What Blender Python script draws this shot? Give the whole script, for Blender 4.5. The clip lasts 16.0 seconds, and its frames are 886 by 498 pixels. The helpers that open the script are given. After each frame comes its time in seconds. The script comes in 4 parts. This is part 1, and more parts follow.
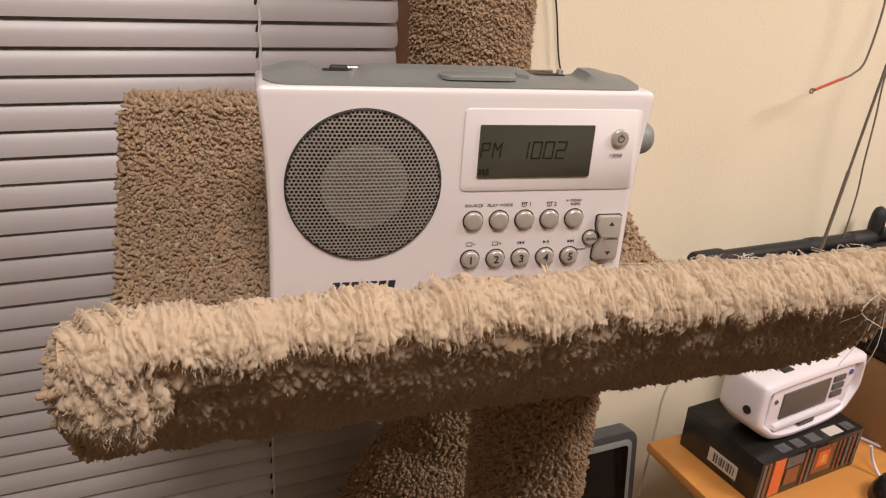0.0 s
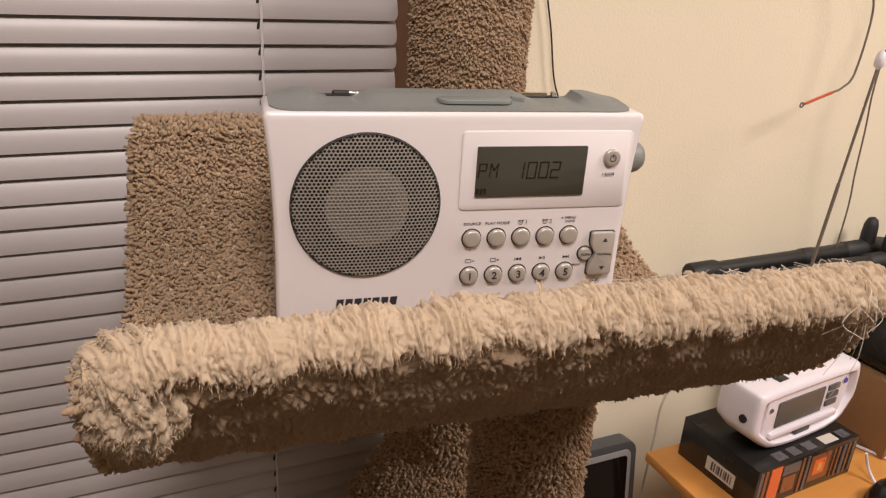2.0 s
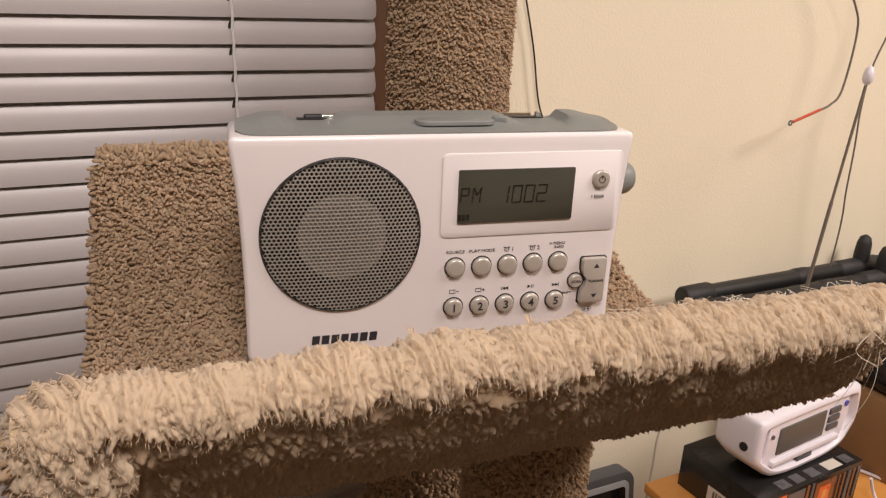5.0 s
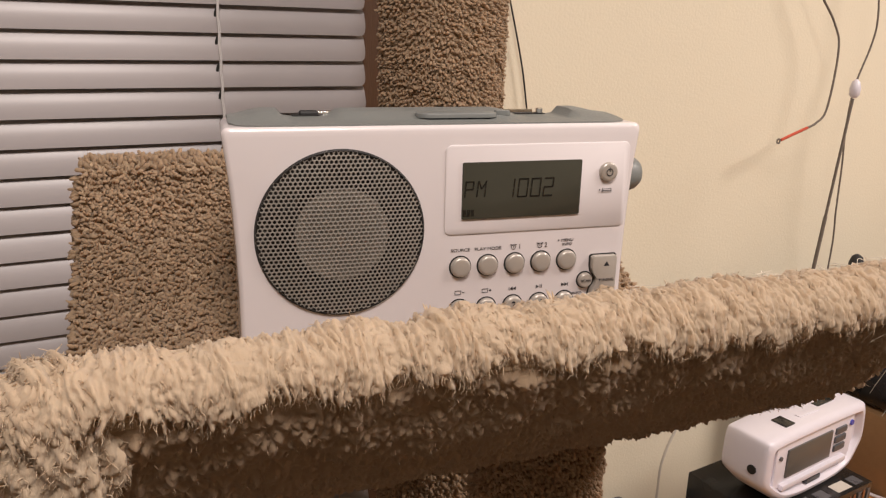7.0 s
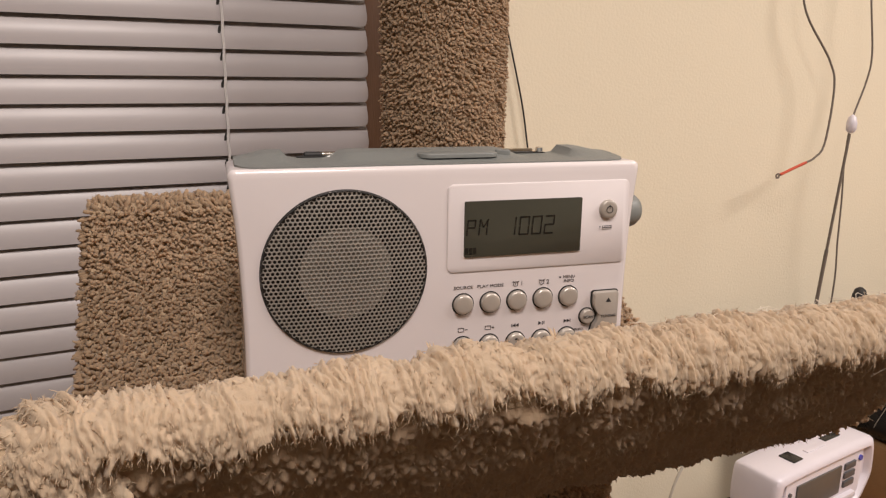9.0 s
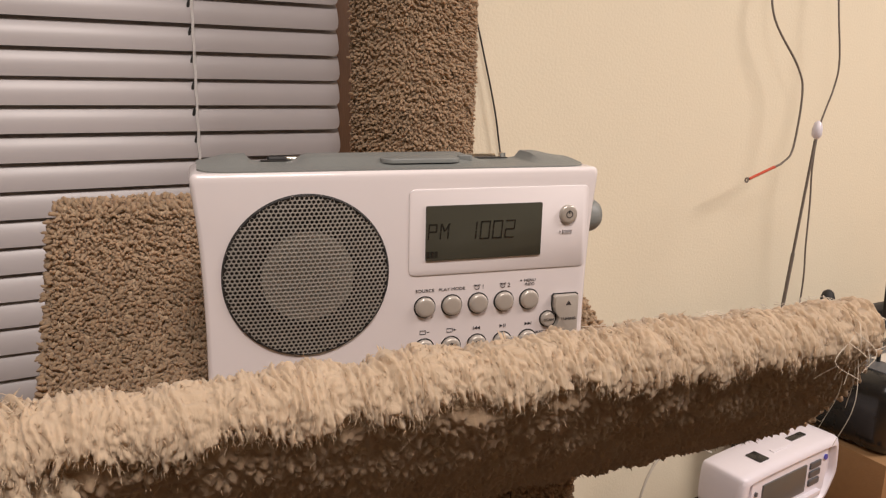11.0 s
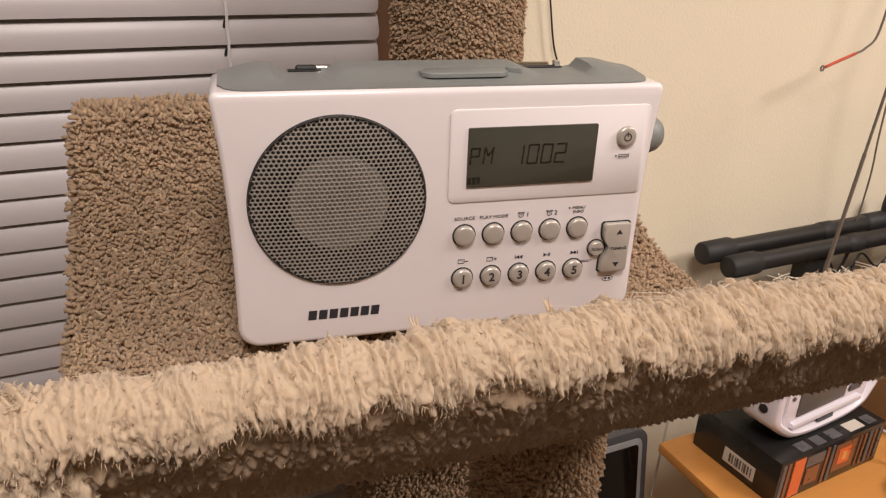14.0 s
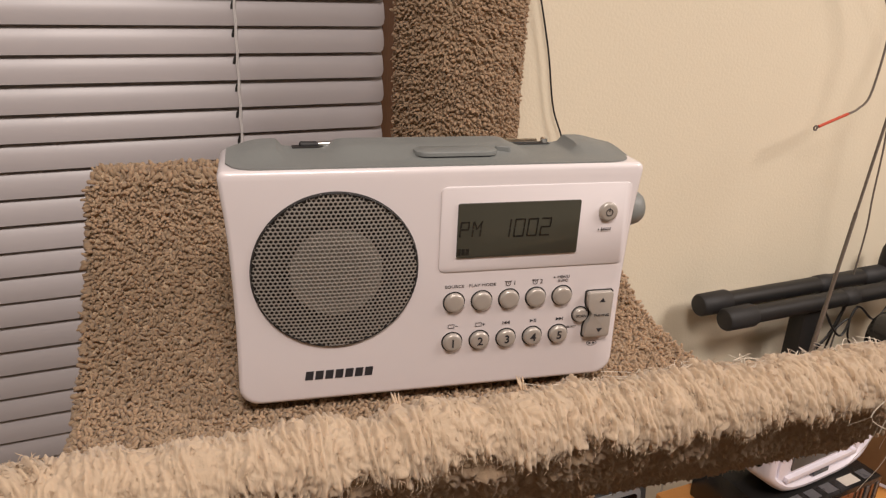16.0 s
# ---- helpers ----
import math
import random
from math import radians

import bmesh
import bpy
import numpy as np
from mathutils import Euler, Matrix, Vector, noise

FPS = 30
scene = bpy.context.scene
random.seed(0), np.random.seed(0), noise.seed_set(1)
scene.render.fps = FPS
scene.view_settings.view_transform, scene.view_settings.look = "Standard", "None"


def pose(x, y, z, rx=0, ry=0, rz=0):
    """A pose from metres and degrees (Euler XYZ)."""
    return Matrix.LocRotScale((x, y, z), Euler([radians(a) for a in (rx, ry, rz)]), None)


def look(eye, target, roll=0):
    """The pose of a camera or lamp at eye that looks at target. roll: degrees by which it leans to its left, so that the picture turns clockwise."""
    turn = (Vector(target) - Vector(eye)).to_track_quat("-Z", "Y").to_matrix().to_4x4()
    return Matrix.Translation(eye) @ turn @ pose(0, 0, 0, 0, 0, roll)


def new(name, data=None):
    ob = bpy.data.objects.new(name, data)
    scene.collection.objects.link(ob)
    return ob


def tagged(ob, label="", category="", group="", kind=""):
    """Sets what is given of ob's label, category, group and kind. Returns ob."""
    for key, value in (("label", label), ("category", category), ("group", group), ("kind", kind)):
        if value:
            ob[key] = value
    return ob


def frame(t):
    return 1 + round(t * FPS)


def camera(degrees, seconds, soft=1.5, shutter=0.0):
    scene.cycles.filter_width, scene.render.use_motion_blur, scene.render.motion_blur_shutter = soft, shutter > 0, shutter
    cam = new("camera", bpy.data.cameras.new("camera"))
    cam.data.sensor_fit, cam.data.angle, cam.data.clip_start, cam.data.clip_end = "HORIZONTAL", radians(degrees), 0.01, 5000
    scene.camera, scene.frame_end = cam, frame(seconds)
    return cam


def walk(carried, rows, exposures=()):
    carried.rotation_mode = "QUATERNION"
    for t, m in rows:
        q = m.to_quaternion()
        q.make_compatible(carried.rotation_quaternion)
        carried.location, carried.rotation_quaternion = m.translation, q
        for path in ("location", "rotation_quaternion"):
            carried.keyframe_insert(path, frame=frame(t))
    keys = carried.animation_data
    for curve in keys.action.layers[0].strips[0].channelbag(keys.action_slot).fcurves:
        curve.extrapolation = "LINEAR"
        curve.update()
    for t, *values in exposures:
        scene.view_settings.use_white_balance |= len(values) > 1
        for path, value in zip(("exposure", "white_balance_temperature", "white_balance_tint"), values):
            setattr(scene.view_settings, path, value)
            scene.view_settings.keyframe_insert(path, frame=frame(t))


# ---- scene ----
cam = camera(61.8, 16.0, soft=1.25)
PATH = [
    (0, (-0.2033, -0.4107, 1.4556), (0.5787, 1.2564, 0.6750), 3.99),
    (0.5, (-0.2098, -0.4140, 1.4638), (0.5779, 1.2550, 0.6930), 4.07),
    (1, (-0.2069, -0.4224, 1.4662), (0.5838, 1.2476, 0.7005), 4.02),
    (1.5, (-0.2089, -0.4257, 1.4650), (0.5825, 1.2479, 0.7082), 3.73),
    (2, (-0.2106, -0.4245, 1.4661), (0.5774, 1.2531, 0.7147), 3.46),
    (2.5, (-0.2088, -0.4212, 1.4645), (0.5738, 1.2594, 0.7142), 3.18),
    (3, (-0.2094, -0.4214, 1.4676), (0.5741, 1.2600, 0.7198), 2.49),
    (3.5, (-0.1935, -0.4184, 1.4658), (0.5874, 1.2665, 0.7236), 0.98),
    (5.8, (-0.1938, -0.3834, 1.4362), (0.6487, 1.3125, 0.7930), 2.97),
    (6, (-0.2007, -0.3797, 1.4289), (0.6533, 1.3136, 0.7938), 2.62),
    (6.5, (-0.1901, -0.3850, 1.4282), (0.6792, 1.3136, 0.8288), 1.95),
    (7, (-0.2005, -0.3850, 1.4190), (0.6796, 1.3238, 0.8663), 1.31),
    (7.5, (-0.2055, -0.3862, 1.4151), (0.6761, 1.3361, 0.9084), 0.86),
    (8, (-0.2101, -0.3826, 1.4191), (0.6703, 1.3483, 0.9407), 0.69),
    (8.5, (-0.2069, -0.3852, 1.4208), (0.6719, 1.3512, 0.9595), 0.73),
    (11, (-0.1936, -0.4014, 1.4256), (0.7284, 1.3134, 0.9680), 1.26),
    (11.5, (-0.1936, -0.4005, 1.4261), (0.7437, 1.3061, 0.9687), 1.67),
    (12, (-0.1902, -0.4033, 1.4257), (0.7494, 1.3029, 0.9717), 1.73),
    (12.5, (-0.1929, -0.4036, 1.4244), (0.7359, 1.3065, 0.9629), 1.75),
    (13, (-0.1957, -0.3960, 1.4258), (0.7059, 1.3121, 0.9067), 1.92),
    (13.5, (-0.1912, -0.3887, 1.4388), (0.6594, 1.2984, 0.7828), 2.18),
    (14, (-0.1732, -0.3608, 1.4530), (0.6037, 1.2913, 0.6363), 2.00),
    (14.5, (-0.1656, -0.3669, 1.4715), (0.5851, 1.3070, 0.6749), 1.79),
    (15, (-0.1628, -0.3785, 1.4787), (0.5914, 1.3131, 0.7240), 2.03),
    (15.5, (-0.1710, -0.3776, 1.4823), (0.5863, 1.3214, 0.7477), 2.26),
    (16, (-0.1703, -0.3803, 1.4827), (0.5929, 1.3168, 0.7495), 2.56),
]
walk(cam, [(t, look(eye, target, roll)) for t, eye, target, roll in PATH],
     exposures=[(0.0, -0.02), (3.5, -0.04), (6.5, -0.09), (8.5, -0.18), (13.0, -0.18), (13.5, -0.17), (14.0, -0.06), (15.0, -0.19), (16.0, -0.20)])

# ---- light: two warm lamps added out of view in a closed room, night outside ----
world = bpy.data.worlds.new("night")
world.use_nodes = True
world.node_tree.nodes["Background"].inputs[0].default_value = (0.02, 0.025, 0.04, 1)
world.node_tree.nodes["Background"].inputs[1].default_value = 0.2
scene.world = world


def area_lamp(name, eye, target, size, watts, colour):
    data = bpy.data.lights.new(name, "AREA")
    data.shape, data.size, data.energy, data.color = "DISK", size, watts, colour
    ob = new(name, data)
    ob.matrix_world = look(eye, target)
    return ob


# First: unseen main room lamp. Second: added to brighten the right-hand side.
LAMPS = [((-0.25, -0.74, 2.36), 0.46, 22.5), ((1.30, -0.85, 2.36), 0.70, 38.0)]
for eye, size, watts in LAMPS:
    area_lamp("unseen_ceiling_light", eye, (eye[0], eye[1], 0.0), size, watts, (1.0, 0.885, 0.825))


# ---- materials ----
def material(name, rough=0.5, metal=0.0):
    m = bpy.data.materials.new(name)
    m.use_nodes = True
    b = m.node_tree.nodes["Principled BSDF"]
    b.inputs["Roughness"].default_value, b.inputs["Metallic"].default_value = rough, metal
    return m, m.node_tree.nodes, m.node_tree.links, b


def surface(name, colours, rough=0.5, metal=0.0, scale=30.0, bump=0.0, bump_scale=200.0, stretch=(1, 1, 1),
            random_by="", spread=0.0, gloss_var=0.1, coat=0.0):
    """Colour between two tones by a coarse and a fine noise, fine relief, and a tone of its own for each piece."""
    m, nodes, links, b = material(name, rough, metal)
    where = nodes.new("ShaderNodeTexCoord")
    turn = nodes.new("ShaderNodeMapping")
    turn.inputs["Scale"].default_value = stretch
    links.new(where.outputs["Object"], turn.inputs[0])
    coarse, fine = nodes.new("ShaderNodeTexNoise"), nodes.new("ShaderNodeTexNoise")
    coarse.inputs["Scale"].default_value, fine.inputs["Scale"].default_value = scale, scale * 7
    coarse.inputs["Detail"].default_value = 4
    blend = nodes.new("ShaderNodeMix")
    blend.data_type = "FLOAT"
    blend.inputs[0].default_value = 0.4
    ramp = nodes.new("ShaderNodeMix")
    ramp.data_type = "RGBA"
    for n in (coarse, fine):
        links.new(turn.outputs[0], n.inputs["Vector"])
    links.new(coarse.outputs[0], blend.inputs[2])
    links.new(fine.outputs[0], blend.inputs[3])
    links.new(blend.outputs[0], ramp.inputs[0])
    ramp.inputs[6].default_value, ramp.inputs[7].default_value = (*colours[0], 1), (*colours[1], 1)
    colour = ramp.outputs[2]
    if random_by:
        tone = nodes.new("ShaderNodeHueSaturation")
        span = nodes.new("ShaderNodeMapRange")
        span.inputs[3].default_value, span.inputs[4].default_value = 1 - spread, 1 + spread
        info = nodes.new("ShaderNodeNewGeometry" if random_by == "island" else "ShaderNodeObjectInfo")
        links.new(info.outputs["Random Per Island" if random_by == "island" else "Random"], span.inputs[0])
        links.new(span.outputs[0], tone.inputs["Value"])
        links.new(colour, tone.inputs["Color"])
        colour = tone.outputs[0]
    links.new(colour, b.inputs["Base Color"])
    if gloss_var:
        wear = nodes.new("ShaderNodeMapRange")
        wear.inputs[3].default_value, wear.inputs[4].default_value = max(rough - gloss_var, 0.02), min(rough + gloss_var, 1)
        links.new(coarse.outputs[0], wear.inputs[0])
        links.new(wear.outputs[0], b.inputs["Roughness"])
    if bump:
        relief, grain = nodes.new("ShaderNodeBump"), nodes.new("ShaderNodeTexNoise")
        grain.inputs["Scale"].default_value = bump_scale
        links.new(turn.outputs[0], grain.inputs["Vector"])
        links.new(grain.outputs[0], relief.inputs["Height"])
        relief.inputs["Strength"].default_value, relief.inputs["Distance"].default_value = bump, 0.002
        links.new(relief.outputs[0], b.inputs["Normal"])
    if coat:
        b.inputs["Coat Weight"].default_value, b.inputs["Coat Roughness"].default_value = coat, 0.08
    return m


def yarn(name, *args, through_share=0.46, **more):
    """A surface whose thin strands let part of the light through."""
    m = surface(name, *args, **more)
    nodes, links = m.node_tree.nodes, m.node_tree.links
    b = nodes["Principled BSDF"]
    b.inputs["Specular IOR Level"].default_value = 0.15
    b.inputs["Sheen Weight"].default_value = 0.4
    b.inputs["Sheen Roughness"].default_value = 0.6
    thin, both = nodes.new("ShaderNodeBsdfTranslucent"), nodes.new("ShaderNodeMixShader")
    links.new(b.inputs["Base Color"].links[0].from_socket, thin.inputs[0])
    both.inputs[0].default_value = through_share
    links.new(b.outputs[0], both.inputs[1])
    links.new(thin.outputs[0], both.inputs[2])
    links.new(both.outputs[0], nodes["Material Output"].inputs[0])
    return m


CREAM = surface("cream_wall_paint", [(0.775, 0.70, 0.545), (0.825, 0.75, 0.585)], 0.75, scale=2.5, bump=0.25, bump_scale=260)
# Darker than the cream so that unseen walls throw less light back.
LOW_BOUNCE_TAN = surface("low_bounce_tan", [(0.40, 0.33, 0.25), (0.46, 0.38, 0.29)], 0.8, scale=2.5, bump=0.2, bump_scale=260)
WHITE_CEILING = surface("ceiling_paint", [(0.76, 0.74, 0.70), (0.82, 0.80, 0.76)], 0.9, scale=2)
FLOOR = surface("floor_carpet", [(0.12, 0.085, 0.06), (0.18, 0.13, 0.09)], 0.95, scale=30, bump=0.6)
BROWN = surface("dark_brown_wood", [(0.085, 0.040, 0.018), (0.15, 0.072, 0.034)], 0.5, scale=30, stretch=(4, 4, 0.5), bump=0.2)
SLAT = surface("white_blind_slat", [(0.43, 0.40, 0.405), (0.475, 0.445, 0.45)], 0.38, scale=5, random_by="object", spread=0.03)
CORD = surface("white_cord", [(0.62, 0.60, 0.60), (0.74, 0.72, 0.70)], 0.8, scale=400)
DARK = surface("dark_gap", [(0.012, 0.011, 0.010), (0.02, 0.018, 0.016)], 0.7)
GLASS_NIGHT = surface("night_glass", [(0.006, 0.007, 0.01), (0.01, 0.01, 0.014)], 0.05)
PILE = yarn("beige_carpet_yarn", [(0.52, 0.375, 0.24), (0.68, 0.505, 0.335)], 0.92, through_share=0.5, scale=14, random_by="island", spread=0.10, bump=0.3, bump_scale=1100)
FRINGE = yarn("pale_long_yarn", [(0.61, 0.465, 0.315), (0.88, 0.73, 0.545)], 0.9, through_share=0.5, scale=45, random_by="island", spread=0.05, bump=0.35, bump_scale=1500, stretch=(1, 1, 0.3))
SHELL_CARPET = surface("matted_carpet", [(0.42, 0.31, 0.20), (0.52, 0.395, 0.265)], 0.95, scale=60, bump=0.9, bump_scale=420)
THREAD = surface("pale_thread", [(0.60, 0.52, 0.42), (0.74, 0.66, 0.55)], 0.8, scale=200)
SHELL = surface("glossy_white_plastic", [(0.70, 0.65, 0.655), (0.73, 0.68, 0.685)], 0.2, scale=9, gloss_var=0.05, coat=0.3)
GREY = surface("grey_plastic", [(0.17, 0.18, 0.175), (0.20, 0.21, 0.20)], 0.48, scale=40, bump=0.1, bump_scale=2500)
SILVER = surface("satin_silver_button", [(0.45, 0.41, 0.37), (0.52, 0.48, 0.43)], 0.32, 0.4, scale=60, bump=0.05, bump_scale=900)
GRILLE = surface("grille_metal", [(0.44, 0.415, 0.38), (0.51, 0.48, 0.445)], 0.36, 0.6, scale=40)
CHROME = surface("chrome", [(0.75, 0.74, 0.72), (0.85, 0.84, 0.82)], 0.1, 1.0, gloss_var=0.04)
CONE = surface("speaker_cone", [(0.22, 0.21, 0.185), (0.26, 0.25, 0.22)], 0.6)
LCD = surface("lcd_glass", [(0.045, 0.045, 0.034), (0.06, 0.058, 0.044)], 0.12, scale=12, gloss_var=0.03)
CLOCK_LCD = surface("dull_lcd_glass", [(0.085, 0.083, 0.075), (0.105, 0.10, 0.09)], 0.4, scale=12)
LCD_INK = surface("lcd_segment", [(0.012, 0.012, 0.010), (0.018, 0.017, 0.014)], 0.2)
INK = surface("grey_print", [(0.06, 0.05, 0.05), (0.09, 0.08, 0.08)], 0.5)
LOGO = surface("dark_print", [(0.02, 0.02, 0.024), (0.035, 0.034, 0.04)], 0.35)
RUBBER = surface("black_rubber", [(0.012, 0.012, 0.013), (0.022, 0.021, 0.021)], 0.6, scale=50, bump=0.15, bump_scale=900)
BLACK = surface("black_painted_steel", [(0.010, 0.010, 0.0105), (0.017, 0.0165, 0.016)], 0.45, scale=30, bump=0.08, bump_scale=700)
GLOSS_BLACK = surface("black_plastic", [(0.010, 0.010, 0.010), (0.018, 0.017, 0.016)], 0.25, scale=20)
SCREEN = surface("black_screen", [(0.004, 0.004, 0.005), (0.007, 0.007, 0.008)], 0.08, scale=8, gloss_var=0.03)
BEZEL = surface("grey_bezel", [(0.075, 0.078, 0.085), (0.10, 0.103, 0.11)], 0.4, scale=25)
PALE_BEZEL = surface("pale_bezel", [(0.36, 0.37, 0.38), (0.44, 0.45, 0.46)], 0.35, scale=25)
ORANGE_WOOD = surface("orange_wood", [(0.48, 0.20, 0.045), (0.66, 0.31, 0.085)], 0.38, scale=9, stretch=(0.6, 6, 6), bump=0.1, bump_scale=160)
CARDBOARD = surface("brown_cardboard", [(0.22, 0.12, 0.05), (0.32, 0.18, 0.08)], 0.8, scale=14, bump=0.2, bump_scale=300)
# Pale paper tone, also the colour of the painted glint on the product box.
LABEL = surface("label_paper_and_glint", [(0.50, 0.46, 0.40), (0.62, 0.57, 0.50)], 0.7, scale=160)
PRINT_RED = surface("red_orange_print", [(0.62, 0.11, 0.03), (0.75, 0.17, 0.05)], 0.3, scale=30)
PRINT_GOLD = surface("gold_print", [(0.55, 0.26, 0.05), (0.75, 0.45, 0.16)], 0.3, scale=60)
PRINT_BROWN = surface("brown_print", [(0.14, 0.055, 0.025), (0.30, 0.10, 0.04)], 0.3, scale=70)
PRINT_GREY = surface("grey_box_print", [(0.05, 0.05, 0.055), (0.15, 0.145, 0.15)], 0.3, scale=70)
RED = surface("red_sleeve", [(0.45, 0.06, 0.03), (0.60, 0.10, 0.05)], 0.45, scale=200)
GREY_WIRE = surface("grey_wire", [(0.12, 0.10, 0.085), (0.19, 0.16, 0.13)], 0.5, scale=200)
DARK_WIRE = surface("black_wire", [(0.012, 0.011, 0.010), (0.022, 0.02, 0.018)], 0.4, scale=200)
WHITE_PLASTIC = surface("white_plastic", [(0.68, 0.645, 0.70), (0.74, 0.70, 0.76)], 0.35, scale=20)
BLUE = surface("blue_dot", [(0.05, 0.06, 0.35), (0.08, 0.09, 0.45)], 0.4)


# ---- mesh helpers ----
def part(name, bm, mat, parent=None, label="", smooth=True, kind="", at=None):
    me = bpy.data.meshes.new(name)
    bmesh.ops.recalc_face_normals(bm, faces=bm.faces[:])
    bm.to_mesh(me)
    bm.free()
    if smooth:
        me.polygons.foreach_set("use_smooth", [True] * len(me.polygons))
        me.set_sharp_from_angle(angle=radians(40))
    me.materials.append(mat)
    ob = new(name, me)
    ob.parent = parent
    if at is not None:
        ob.matrix_basis = at
    return tagged(ob, label, kind=kind)


def thing(name, m, label, category, group="", kind=""):
    ob = new(name)
    ob.empty_display_size = 0.02
    ob.matrix_world = m
    return tagged(ob, label, category, group, kind)


def box(x0, x1, y0, y1, z0, z1, bevel=0.0, segments=2):
    bm = bmesh.new()
    bmesh.ops.create_cube(bm, size=1)
    for v in bm.verts:
        v.co = Vector((x0 + (v.co.x + 0.5) * (x1 - x0), y0 + (v.co.y + 0.5) * (y1 - y0), z0 + (v.co.z + 0.5) * (z1 - z0)))
    if bevel:
        bmesh.ops.bevel(bm, geom=bm.edges[:], offset=bevel, segments=segments, profile=0.6, affect="EDGES")
    return bm


def loft(rings, closed=True, caps=True):
    """Skin over rings of points, each as long as the others."""
    bm = bmesh.new()
    made = [[bm.verts.new(p) for p in ring] for ring in rings]
    count = len(made[0])
    for a, b in zip(made, made[1:]):
        for i in range(count if closed else count - 1):
            j = (i + 1) % count
            bm.faces.new((a[i], a[j], b[j], b[i]))
    if caps:
        bm.faces.new(made[0][::-1])
        bm.faces.new(made[-1])
    return bm


def lathe(profile, axis="z", steps=32, hollow=False):
    """A turned body: rows of (radius, place along the axis). hollow: closed on itself, with a hole in the middle."""
    rings = []
    for r, h in profile:
        ring = []
        for i in range(steps):
            a = 2 * math.pi * i / steps
            u, v = r * math.cos(a), r * math.sin(a)
            ring.append({"z": (u, v, h), "y": (u, h, v), "x": (h, u, v)}[axis])
        rings.append(ring)
    return loft(rings + rings[:1], caps=False) if hollow else loft(rings)


def moved(bm, m):
    bmesh.ops.transform(bm, matrix=m, verts=bm.verts[:])
    return bm


def joined(*parts_made):
    """Several bmeshes as one."""
    out = bmesh.new()
    for bm in parts_made:
        me = bpy.data.meshes.new("scrap")
        bm.to_mesh(me)
        bm.free()
        out.from_mesh(me)
        bpy.data.meshes.remove(me)
    return out


def smooth_path(points, steps=8):
    """Points on a Catmull-Rom line through the given ones."""
    p = [Vector(q) for q in points]
    p = [2 * p[0] - p[1]] + p + [2 * p[-1] - p[-2]]
    out = []
    for i in range(1, len(p) - 2):
        for s in range(steps):
            t = s / steps
            a, b, c, d = p[i - 1], p[i], p[i + 1], p[i + 2]
            out.append(0.5 * (2 * b + (c - a) * t + (2 * a - 5 * b + 4 * c - d) * t * t + (3 * b - a - 3 * c + d) * t ** 3))
    return out + [p[-2]]


def tube(points, radius, sides=8, taper=1.0):
    rings = []
    for i, p in enumerate(points):
        way = (points[min(i + 1, len(points) - 1)] - points[max(i - 1, 0)]).normalized()
        u = way.cross(Vector((0.31, 0.87, 0.38))).normalized()
        v = way.cross(u)
        r = radius * (1 + (taper - 1) * i / (len(points) - 1))
        rings.append([p + r * (math.cos(2 * math.pi * k / sides) * u + math.sin(2 * math.pi * k / sides) * v) for k in range(sides)])
    return loft(rings)


def rounded(x0, x1, z0, z1, r, steps=6):
    """A rounded rectangle's outline in x and z."""
    out = []
    for cx, cz, a0 in ((x1 - r, z1 - r, 0), (x0 + r, z1 - r, 90), (x0 + r, z0 + r, 180), (x1 - r, z0 + r, 270)):
        for i in range(steps + 1):
            a = radians(a0 + 90 * i / steps)
            out.append((cx + r * math.cos(a), cz + r * math.sin(a)))
    return out


def slab(outline, y0, y1, edge=0.0):
    """A plate of that outline from y0 (front) to y1, its front edge rounded."""
    mx = sum(p[0] for p in outline) / len(outline)
    mz = sum(p[1] for p in outline) / len(outline)

    def ring(y, inset):
        out = []
        for x, z in outline:
            far = math.hypot(x - mx, z - mz)
            k = 1 - inset / far if far else 1
            out.append((mx + (x - mx) * k, y, mz + (z - mz) * k))
        return out
    if not edge:
        return loft([ring(y0, 0), ring(y1, 0)])
    return loft([ring(y0, edge), ring(y0 + 0.3 * edge, 0.3 * edge), ring(y0 + edge, 0), ring(y1, 0)])


